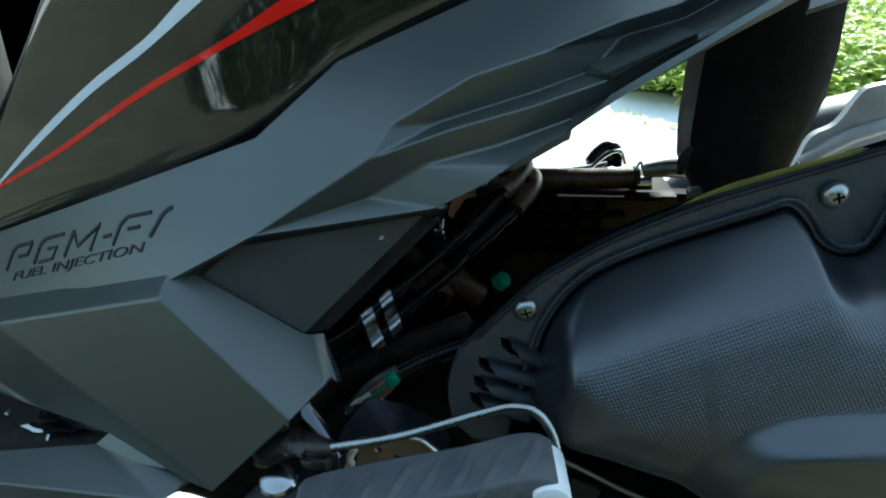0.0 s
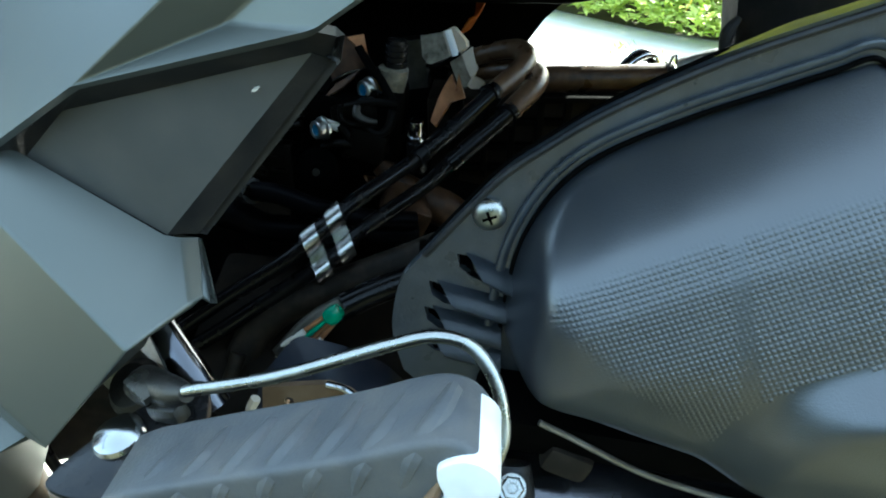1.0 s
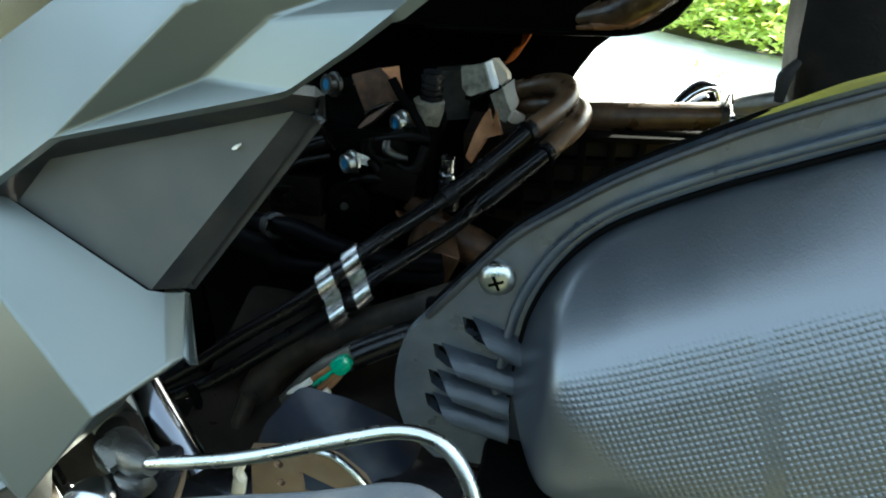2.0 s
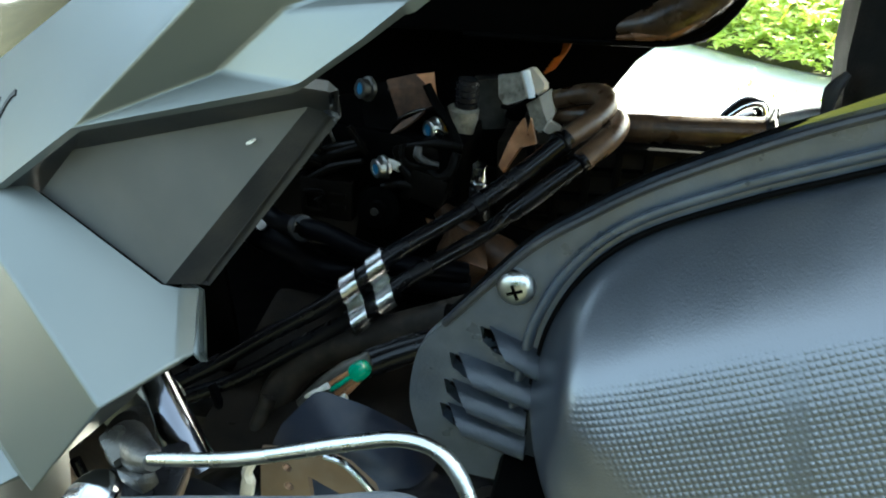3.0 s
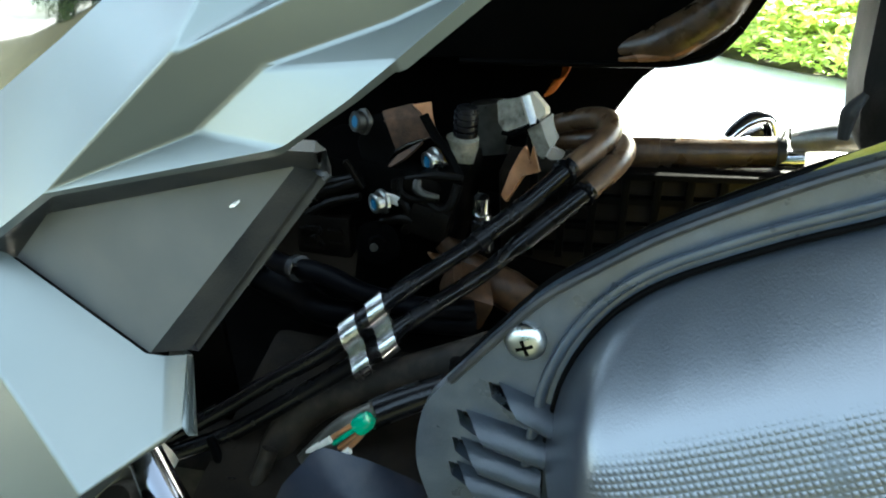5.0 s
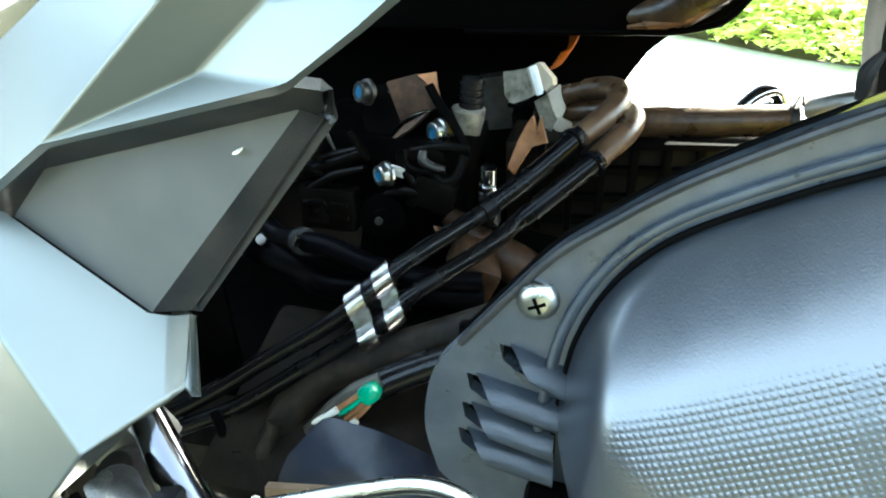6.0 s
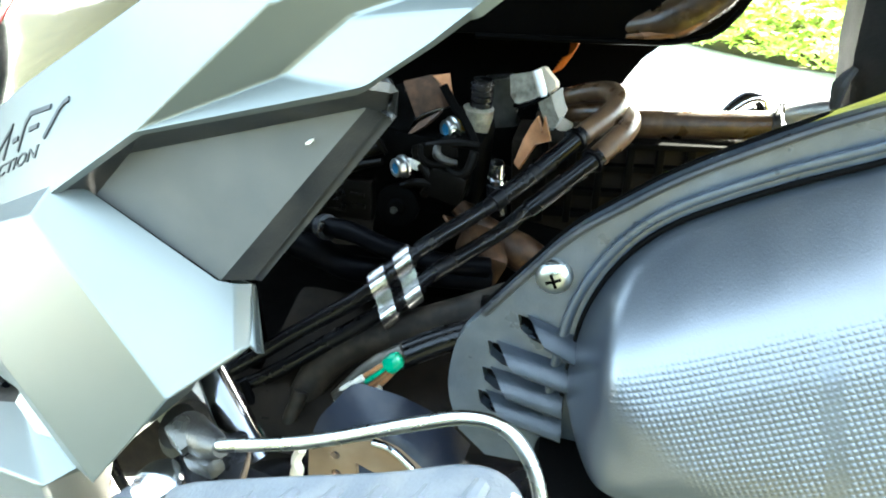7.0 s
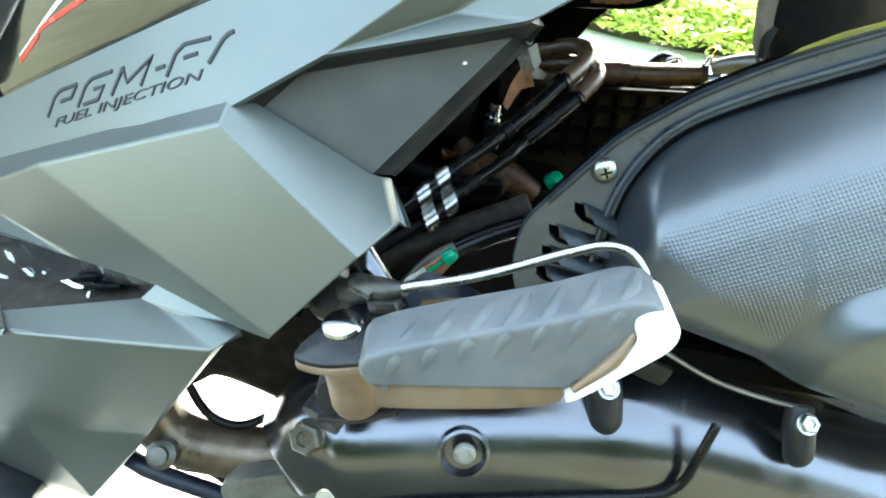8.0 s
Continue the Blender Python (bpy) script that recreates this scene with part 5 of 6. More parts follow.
def ribbed_case():
    """The black ribbed crankcase side between the hoses and the air cleaner."""
    back = part("crankcase", block((0.10, 0.600, 0.440), (0.20, 0.07, 0.100), (0, 0, 0), 0.004), DUSTY_BLOCK, scooter, "dusty black ribbed crankcase")
    part("ledge", block((0.128, 0.560, 0.4915), (0.110, 0.012, 0.004), (0, 0, 0), 0.001), SHADE_BLACK, back)
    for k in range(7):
        part("rib", block((0.022 + 0.0185 * k, 0.562, 0.462), (0.0050, 0.010, 0.056), (0, 3, 0), 0.0012), SHADE_BLACK, back)
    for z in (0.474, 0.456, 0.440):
        part("rib", block((0.085, 0.563, z), (0.140, 0.009, 0.0046), (0, 0, 0), 0.0012), SHADE_BLACK, back)
    part("lump", block((-0.010, 0.504, 0.433), (0.026, 0.036, 0.022), (10, 25, 20), 0.004), WARM_LIT_CAST, scooter, "cast engine lump, browned for warm bounce light")
    part("lump", tube([(-0.030, 0.535, 0.452), (-0.012, 0.530, 0.436), (0.012, 0.528, 0.424), (0.030, 0.53, 0.410)], 0.012, 16, 6, radii=[0.007, 0.011, 0.013, 0.012]), WARM_LIT_CAST, scooter, "cast engine lump, browned for warm bounce light")
    part("lump", block((-0.040, 0.570, 0.431), (0.014, 0.020, 0.016), (0, 15, 20), 0.004), WARM_LIT_CAST, scooter, "cast engine lump, browned for warm bounce light")
    part("cylinder", block((-0.03, 0.610, 0.385), (0.16, 0.10, 0.11), (0, 12, 0), 0.012), SHADE_BLACK, scooter, "engine cylinder block, blackened for shade")
    # breather pipe to the air cleaner
    pipe = part("breather_pipe", tube([(0.072, 0.583, 0.497), (0.100, 0.581, 0.4985), (0.135, 0.580, 0.4995), (0.166, 0.580, 0.5005)], 0.0092, 20, 4), BROWN_BLACK, scooter, "thick brown breather pipe")
    part("sleeve", tube([(0.070, 0.583, 0.497), (0.098, 0.581, 0.4985)], 0.0096, 20), WARM_LIT_HOSE, pipe)
    part("clip", lathe((0.1625, 0.580, 0.5005), (1, 0, 0), [(0.0096, 0), (0.0106, 0.0005), (0.0106, 0.0045), (0.0096, 0.005)], 22), BLACK, pipe)
    for dz in (0.0, 0.003):
        part("clip_ear", block((0.1650 + dz, 0.576, 0.5135), (0.0012, 0.004, 0.007), (0, 20 - 9000 * dz, 0), 0.0004), BLACK, pipe)
    part("ferrule", tube([(0.165, 0.576, 0.497), (0.178, 0.572, 0.499)], 0.0060, 16), CHROME, pipe, "bright metal ferrule")
    part("fitting", tube([(0.172, 0.578, 0.508), (0.190, 0.565, 0.515), (0.215, 0.545, 0.522)], 0.008, 14, radii=[0.006, 0.008, 0.010]), ALLOY, pipe, "dull alloy pipe fitting")


def lower_hoses():
    part("hose", tube([(0.020, 0.430, 0.446), (0.005, 0.430, 0.439), (-0.035, 0.430, 0.422), (-0.067, 0.425, 0.411), (-0.086, 0.420, 0.397), (-0.097, 0.410, 0.380), (-0.100, 0.405, 0.355)], 0.0102, 16, 8), DUSTY_RUBBER, scooter, "dusty grey-brown rubber hose")
    part("hose", tube([(0.015, 0.408, 0.443), (-0.002, 0.405, 0.438), (-0.018, 0.400, 0.433), (-0.034, 0.394, 0.427)], 0.0072, 16, 8), RUBBER, scooter, "shiny black rubber hose")
    way = Vector((0.70, 0.15, 0.62)).normalized()
    plug = part("wire_plug", lathe((-0.0362, 0.3845, 0.4275), way, [(0.0030, 0), (0.0044, 0.0010), (0.0048, 0.0035), (0.0046, 0.0070), (0.0034, 0.0094), (0, 0.0102)], 18), GREEN, scooter, "green cable plug with bare copper wires")
    for k, (dx, dz) in enumerate(((-0.0022, 0.0020), (-0.0008, 0.0006), (0.0010, -0.0010), (0.0026, -0.0022))):
        part("wire", tube([(-0.0352 + dx, 0.3835, 0.4282 + dz), (-0.0400 + 1.2 * dx, 0.3825 - 0.0008 * (k % 2), 0.4240 + 1.2 * dz), (-0.0462 + 1.4 * dx, 0.3815, 0.4185 + 1.4 * dz)], 0.0013, 8, 5), GREEN if k == 1 else COPPER, plug, "thin bare copper wire" if k != 1 else "thin green wire")
    sleeve = part("sleeve", tube([(-0.0290, 0.3930, 0.4330), (-0.040, 0.3905, 0.4255), (-0.050, 0.3860, 0.4180), (-0.062, 0.378, 0.4080)], 0.0058, 16, 6, radii=[0.0040, 0.0060, 0.0062, 0.0052]), DUSTY_ALLOY, plug, "frayed pale cable sleeve")
    for x, z, long in ((-0.0475, 0.4235, 0.010), (-0.0535, 0.4190, 0.012), (-0.0570, 0.4150, 0.009), (-0.0385, 0.4185, 0.007)):
        part("fray", tube([(x, 0.3795, z), (x - 0.5 * long, 0.3785, z - 0.35 * long), (x - 0.8 * long, 0.3790, z - 0.9 * long)], 0.0012, 8, 5, radii=[0.0018, 0.0014, 0.0005]), PALE_MARK, sleeve, "white frayed strand")
    part("wire_plug", lathe((0.0468, 0.5500, 0.4105), (0.6, -0.2, 0.7), [(0.0050, 0), (0.0075, 0.0015), (0.0075, 0.010), (0.0050, 0.013), (0, 0.0135)], 16), GREEN, scooter, "small green cable plug")
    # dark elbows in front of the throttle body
    elbow = part("hose", tube([(-0.145, 0.51, 0.470), (-0.138, 0.500, 0.459), (-0.123, 0.490, 0.454), (-0.101, 0.475, 0.459), (-0.080, 0.466, 0.461), (-0.056, 0.458, 0.456), (-0.030, 0.462, 0.448), (0.000, 0.475, 0.440)], 0.0060, 16, 8), DIM_BLACK, scooter, "shiny black rubber hose")
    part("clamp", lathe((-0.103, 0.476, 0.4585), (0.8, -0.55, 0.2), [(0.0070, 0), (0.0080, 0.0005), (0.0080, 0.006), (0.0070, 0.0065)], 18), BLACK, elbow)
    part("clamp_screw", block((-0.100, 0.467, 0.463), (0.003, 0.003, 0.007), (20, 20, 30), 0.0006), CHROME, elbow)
    boot = part("rubber_boot", tube([(-0.172, 0.53, 0.435), (-0.158, 0.525, 0.430), (-0.144, 0.520, 0.424), (-0.116, 0.500, 0.426), (-0.088, 0.475, 0.432), (-0.060, 0.466, 0.436), (-0.030, 0.470, 0.434), (0.0, 0.48, 0.428)], 0.012, 18, 8, radii=[0.014, 0.014, 0.011, 0.009, 0.008, 0.007, 0.007]), DIM_BLACK, scooter, "black rubber boot")
    part("vent_tip", lathe((-0.150, 0.514, 0.4375), (0.1, -0.7, 0.7), [(0.0035, 0), (0.0035, 0.002), (0, 0.0024)], 14), ALLOY, boot)
    # blue-black cover over the starter leads
    cap = sheet(({"a": (-0.047, 0.367, 0.431), "b": (-0.025, 0.372, 0.421), "c": (-0.006, 0.380, 0.404), "d": (0.006, 0.385, 0.384), "e": (-0.062, 0.356, 0.416), "f": (-0.066, 0.350, 0.407), "g": (0.000, 0.362, 0.388), "h": (-0.062, 0.338, 0.395), "i": (-0.010, 0.345, 0.380), "j": (-0.034, 0.354, 0.412)},
                 ["a b j", "b c g j", "c d g", "a j e", "e j f", "j g i h f"]), 0.004, 0.004, back=(0, 1, -1), angle=5)
    part("rubber_cover", cap, NAVY, scooter, "blue-black moulded rubber cover", 60)
    part("engine_shelf", block((-0.03, 0.43, 0.375), (0.20, 0.12, 0.02), (18, 6, 0), 0.008), DUSTY_BLOCK, scooter, "dusty dark engine shelf")
    # unseen block added to stop ground light from reaching the hoses
    part("engine_case", block((-0.09, 0.53, 0.348), (0.36, 0.22, 0.030), (0, 0, 0), 0.010), SHADE_BLACK, scooter, "unseen black engine block, added to stop light from below")
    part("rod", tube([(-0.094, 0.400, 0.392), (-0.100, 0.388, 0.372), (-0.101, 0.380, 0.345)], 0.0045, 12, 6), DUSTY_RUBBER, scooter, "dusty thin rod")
    # added sheet that hides bright ground and leaves the gap dark
    part("wing_filler", block((-0.240, 0.443, 0.445), (0.210, 0.005, 0.150), (0, 0, 0), 0.002), SHADE_BLACK, scooter, "black sheet added behind the lower wing to close a gap")
    for x, z in ((-0.118, 0.384), (-0.132, 0.389), (-0.108, 0.377)):
        part("stud", tube([(x, 0.405, z), (x + 0.010, 0.395, z - 0.008)], 0.0028, 10), SHADE_BLACK, scooter, "short dark stud")


coolant_hoses()
throttle_body()
injector()
ribbed_case()
lower_hoses()


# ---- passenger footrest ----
def push_from_camera(bm):
    """Scales the footrest's inner end away from the camera's last place, to fit its view."""
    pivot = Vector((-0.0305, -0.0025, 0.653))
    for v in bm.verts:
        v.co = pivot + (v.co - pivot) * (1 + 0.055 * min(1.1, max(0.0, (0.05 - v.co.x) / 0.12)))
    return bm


def footrest():
    side = [(-0.062, 0.483), (-0.030, 0.494), (0.010, 0.505), (0.031, 0.5125), (0.041, 0.5135), (0.0478, 0.5095), (0.0505, 0.5025), (0.046, 0.4965), (0.018, 0.4745), (0.008, 0.4715), (-0.050, 0.4690), (-0.062, 0.4705)]
    bm = plate(spline2(side, 3, True), 0.212, 0.240, (), 0.0)
    soften(bm, 0.005, 50, 4)
    rest = part("footrest", push_from_camera(bm), PEG_RUBBER, scooter, "folding passenger footrest with a ribbed grey rubber", 50)
    for k in range(7):
        x = -0.056 + 0.0135 * k
        z = float(np.interp(x, [-0.062, -0.03, 0.01, 0.033], [0.483, 0.494, 0.505, 0.5128]))
        rib = [(x + 0.001, 0.2140, z - 0.018), (x + 0.003, 0.2140, z - 0.010), (x + 0.006, 0.2148, z - 0.0022), (x + 0.011, 0.2215, z + 0.0018), (x + 0.015, 0.233, z + 0.0028)]
        part("rib", push_from_camera(tube(rib, 0.0016, 10, 5, radii=[0.0012, 0.0025, 0.0036, 0.0036, 0.0026])), PEG_RUBBER, rest)
    # bare metal core along the foot and the slanted end
    foot = plate(spline2([(-0.054, 0.4705), (0.008, 0.4735), (0.015, 0.4705), (0.008, 0.4612), (-0.050, 0.4565), (-0.058, 0.460)], 3, True), 0.2145, 0.236, (), 0.0015)
    part("sole", push_from_camera(foot), TAN_PLATE, rest, "brown metal edge")
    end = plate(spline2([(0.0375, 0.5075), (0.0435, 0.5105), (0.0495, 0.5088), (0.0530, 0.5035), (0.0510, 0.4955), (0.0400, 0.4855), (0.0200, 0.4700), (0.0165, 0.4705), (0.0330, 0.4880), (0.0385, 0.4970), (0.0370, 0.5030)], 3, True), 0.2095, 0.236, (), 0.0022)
    # the white stands in for sun on the bare end
    part("end_plate", push_from_camera(end), LIT_ALLOY, rest, "bare aluminium end, whitened for sunlight")
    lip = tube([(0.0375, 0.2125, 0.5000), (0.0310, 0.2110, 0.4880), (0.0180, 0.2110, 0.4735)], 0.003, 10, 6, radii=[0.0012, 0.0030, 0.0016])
    part("worn_lip", push_from_camera(lip), TAN_PLATE, rest, "dusty brown worn edge")
    # hinge: a rounded tilted plate with a bare edge
    round_plate = []
    for x, y in spline2([(-0.0975, 0.2440), (-0.0880, 0.2395), (-0.0760, 0.2385), (-0.0620, 0.2420), (-0.0500, 0.2600), (-0.0560, 0.2860), (-0.0680, 0.2830), (-0.0800, 0.2730), (-0.0915, 0.2590), (-0.0970, 0.2500)], 5, True):
        round_plate.append((x, y, 0.4615 + 0.1 * (x + 0.079) + 0.15 * (y - 0.2625)))

    def slab(loop, top, low):
        bm = bmesh.new()
        bm.faces.new([bm.verts.new((x, y, z + top)) for x, y, z in loop])
        made = bmesh.ops.extrude_face_region(bm, geom=bm.faces[:])
        bmesh.ops.translate(bm, vec=(0, 0, low - top), verts=[g for g in made["geom"] if isinstance(g, bmesh.types.BMVert)])
        return soften(bm, 0.0008, 40)
    hinge = part("bracket", slab(round_plate, 0.0, -0.0022), WET_STEEL, rest, "black painted steel hinge plate")
    part("worn_edge", slab([(x + 0.0006, y - 0.0006, z) for x, y, z in round_plate], -0.0024, -0.0058), TAN_PLATE, hinge, "bare brown edge of the plate")
    hex_pin = lathe((-0.0765, 0.2480, 0.4715), (-0.1, -0.15, 1), [(0.0088, 0), (0.0092, 0.001), (0.0085, 0.0026), (0.006, 0.0038), (0, 0.0042)], 26)
    part("rivet", push_from_camera(hex_pin), CHROME, hinge, "bright domed rivet head")
    part("knuckle", push_from_camera(lathe((-0.070, 0.244, 0.433), (-0.1, -0.12, 1), [(0.0108, 0), (0.0118, 0.003), (0.0118, 0.026), (0.0105, 0.030)], 26)), TAN_PLATE, rest, "pale worn hinge knuckle")
    part("lower_bracket", push_from_camera(plate(spline2([(-0.088, 0.443), (-0.080, 0.4475), (-0.056, 0.4440), (-0.050, 0.4360), (-0.070, 0.4260), (-0.086, 0.4290)], 3, True), 0.240, 0.285, (), 0.002)), BLACK, rest, "black lower hinge bracket")
    part("lower_edge", push_from_camera(tube([(-0.088, 0.2405, 0.4250), (-0.072, 0.2390, 0.4265), (-0.052, 0.2390, 0.4325)], 0.0018, 10, 5)), DUSTY_RUBBER, rest)
    stay = part("stay", tube([(-0.066, 0.275, 0.476), (-0.058, 0.266, 0.4795), (-0.048, 0.262, 0.4845), (-0.018, 0.260, 0.4930), (0.017, 0.260, 0.5060), (0.033, 0.260, 0.5105), (0.044, 0.2585, 0.5080), (0.0515, 0.254, 0.498), (0.054, 0.247, 0.484), (0.050, 0.240, 0.474)], 0.0022, 14, 8), ZINC, rest, "bent dull metal guard rod")
    boss = tube([(-0.082, 0.284, 0.466), (-0.074, 0.278, 0.472), (-0.066, 0.272, 0.476), (-0.058, 0.2665, 0.4790), (-0.051, 0.2625, 0.4825)], 0.006, 14, 6, radii=[0.0050, 0.0074, 0.0062, 0.0056, 0.0032])
    part("stay_boss", boss, DARK_ALLOY, stay, "lumpy grimy cast rod boss")
    part("stay_lug", block((-0.0700, 0.2700, 0.4780), (0.014, 0.009, 0.006), (15, 10, -35), 0.0025), DUSTY_ALLOY, stay)
    part("stay_lug", block((-0.0600, 0.2640, 0.4730), (0.016, 0.007, 0.007), (5, -15, -25), 0.0025), DARK_ALLOY, stay)


def footrest_mount():
    """The tube, plate and cover behind the footrest."""
    part("mount_tube", tube([(-0.078, 0.302, 0.484), (-0.066, 0.2935, 0.466), (-0.058, 0.289, 0.452)], 0.0072, 20, radii=[0.0055, 0.0072, 0.0082]), DULL_CHROME, scooter, "dull chromed mounting tube")
    part("mount_block", block((-0.102, 0.318, 0.452), (0.030, 0.020, 0.020), (0, -35, 0), 0.005), ALLOY, scooter, "grimy cast mounting block")
    part("mount_block", lathe((-0.090, 0.300, 0.450), (-0.2, -0.6, 0.8), [(0.012, 0), (0.012, 0.006), (0.009, 0.010), (0, 0.011)], 20), DARK_ALLOY, scooter, "grimy cast mounting stop")
    holes = [[(x + 0.0022 * math.cos(a), z + 0.0022 * math.sin(a)) for a in np.linspace(0, 2 * math.pi, 10, endpoint=False)] for x, z in ((-0.0355, 0.4365), (-0.036, 0.4265))]
    holes.append([(-0.027, 0.434), (-0.010, 0.4255), (-0.008, 0.4205), (-0.027, 0.4205)])
    plate_ob = part("tan_plate", plate([(-0.046, 0.4435), (-0.018, 0.4465), (-0.009, 0.4430), (0.000, 0.434), (0.006, 0.418), (-0.051, 0.408)], 0.3120, 0.3150, holes, 0.0), TAN_PLATE, scooter, "tan steel plate with drilled holes")
    part("plate_edge", tube([(-0.0185, 0.3115, 0.4468), (-0.011, 0.3115, 0.4445), (-0.003, 0.3112, 0.4365), (0.004, 0.311, 0.426)], 0.0015, 10, 6), CHROME, plate_ob, "bright rolled edge")
    part("strap", tube([(-0.0485, 0.309, 0.440), (-0.0515, 0.3085, 0.434), (-0.0505, 0.308, 0.430)], 0.0022, 8, 5), BEIGE, plate_ob)
    part("toggle", block((-0.0525, 0.3085, 0.4255), (0.0055, 0.004, 0.010), (0, 15, 0), 0.0015), BEIGE, plate_ob, "cream plastic toggle")


def scuffs():
    """Pale chips knocked into the inset panel and the lower wing."""
    for x, y, z, w, h, turn in ((-0.0292, 0.3095, 0.5712, 0.0022, 0.0010, -20), (-0.0640, 0.3030, 0.5030, 0.0022, 0.0010, 30)):
        bm = bmesh.new()
        ring = [(math.cos(a) * w * r, 0, math.sin(a) * h * r) for a, r in zip(np.linspace(0, 2 * math.pi, 9, endpoint=False), (0.5, 0.62, 0.38, 0.55, 0.47, 0.6, 0.4, 0.52, 0.44))]
        m = pose(x, y, z, 0, turn, 5)
        bm.faces.new([bm.verts.new(m @ Vector(p)) for p in ring])
        made = bmesh.ops.extrude_face_region(bm, geom=bm.faces[:])
        bmesh.ops.translate(bm, vec=(0, 0.004, 0), verts=[g for g in made["geom"] if isinstance(g, bmesh.types.BMVert)])
        part("scuff", bm, PALE_MARK, scooter, "small pale chip in the paint", 0)


footrest()
footrest_mount()
scuffs()


# ---- belt case and what lies under the covers ----
def belt_case():
    """The long rounded belt case below the air cleaner, with its bolts and breather hose."""
    body = part("belt_case", tube([(-0.100, 0.352, 0.312), (-0.090, 0.352, 0.316), (0.0, 0.352, 0.329), (0.060, 0.352, 0.3315), (0.12, 0.352, 0.322), (0.25, 0.352, 0.283), (0.42, 0.352, 0.24), (0.44, 0.352, 0.235)], 0.058, 40, 8, radii=[0.045, 0.056, 0.058, 0.058, 0.058, 0.058, 0.056, 0.04]), CASE, scooter, "satin black belt case below the air cleaner", 60)
    part("recess", lathe((-0.019, 0.2965, 0.352), (0.05, -0.93, 0.36), [(0.0150, -0.005), (0.0150, 0.0016), (0.0132, 0.0022), (0.0118, -0.0005), (0.0108, -0.003), (0, -0.003)], 32), CASE, body, "sunk round bolt seat")
    hex_bolt("bolt", (-0.0185, 0.2945, 0.3545), (0.05, -0.93, 0.36), 0.0105, body, ALLOY, "dull hexagon bolt", 0.004, 1.25)
    for x, y, z, r in ((0.0595, 0.316, 0.386, 0.0105), (0.1705, 0.309, 0.374, 0.0090)):
        boss = tube([(x, y + 0.006, z + 0.010), (x, y, z), (x + 0.002, y - 0.004, z - 0.016), (x + 0.003, y + 0.004, z - 0.026)], r, 20, 6, radii=[r * 0.8, r, r * 0.95, r * 0.5])
        lug = part("bolt_lug", boss, BLACK, body, "cast bolt lug")
        hex_bolt("bolt", (x, y - r * 0.62, z + r * 0.75), (0.0, -0.7, 0.7), 0.0095, lug, ZINC, "zinc hexagon bolt", 0.006, 1.35)
    # near-black block put in for the shaded gap under the air cleaner
    part("shelf", block((0.22, 0.355, 0.392), (0.36, 0.08, 0.018), (0, 9, 0), 0.006), SHADE_BLACK, body)
    part("gasket_wire", tube([(0.070, 0.314, 0.428), (0.084, 0.314, 0.420), (0.114, 0.314, 0.402), (0.142, 0.314, 0.391), (0.168, 0.312, 0.3855)], 0.0014, 8, 6), ALLOY, body, "thin bright wire")
    part("gasket_lump", block((0.083, 0.318, 0.404), (0.022, 0.012, 0.014), (0, 25, 0), 0.004), DUSTY_RUBBER, body)
    part("breather_hose", tube([(0.118, 0.296, 0.384), (0.116, 0.294, 0.380), (0.111, 0.2915, 0.364), (0.105, 0.291, 0.343), (0.090, 0.2925, 0.331), (0.042, 0.293, 0.3245), (-0.044, 0.2945, 0.3135), (-0.09, 0.30, 0.306)], 0.0028, 12, 6), RUBBER, body, "thin black breather hose")
    hex_bolt("pivot_bolt", (-0.1005, 0.272, 0.384), (-0.25, -0.85, 0.35), 0.016, body, DUSTY_ALLOY, "dull pivot bolt with a hexagon socket", 0.008, 1.15)
    part("pivot_arm", tube([(-0.098, 0.285, 0.382), (-0.088, 0.30, 0.390), (-0.075, 0.315, 0.400)], 0.012, 18, 5), BLACK, body)


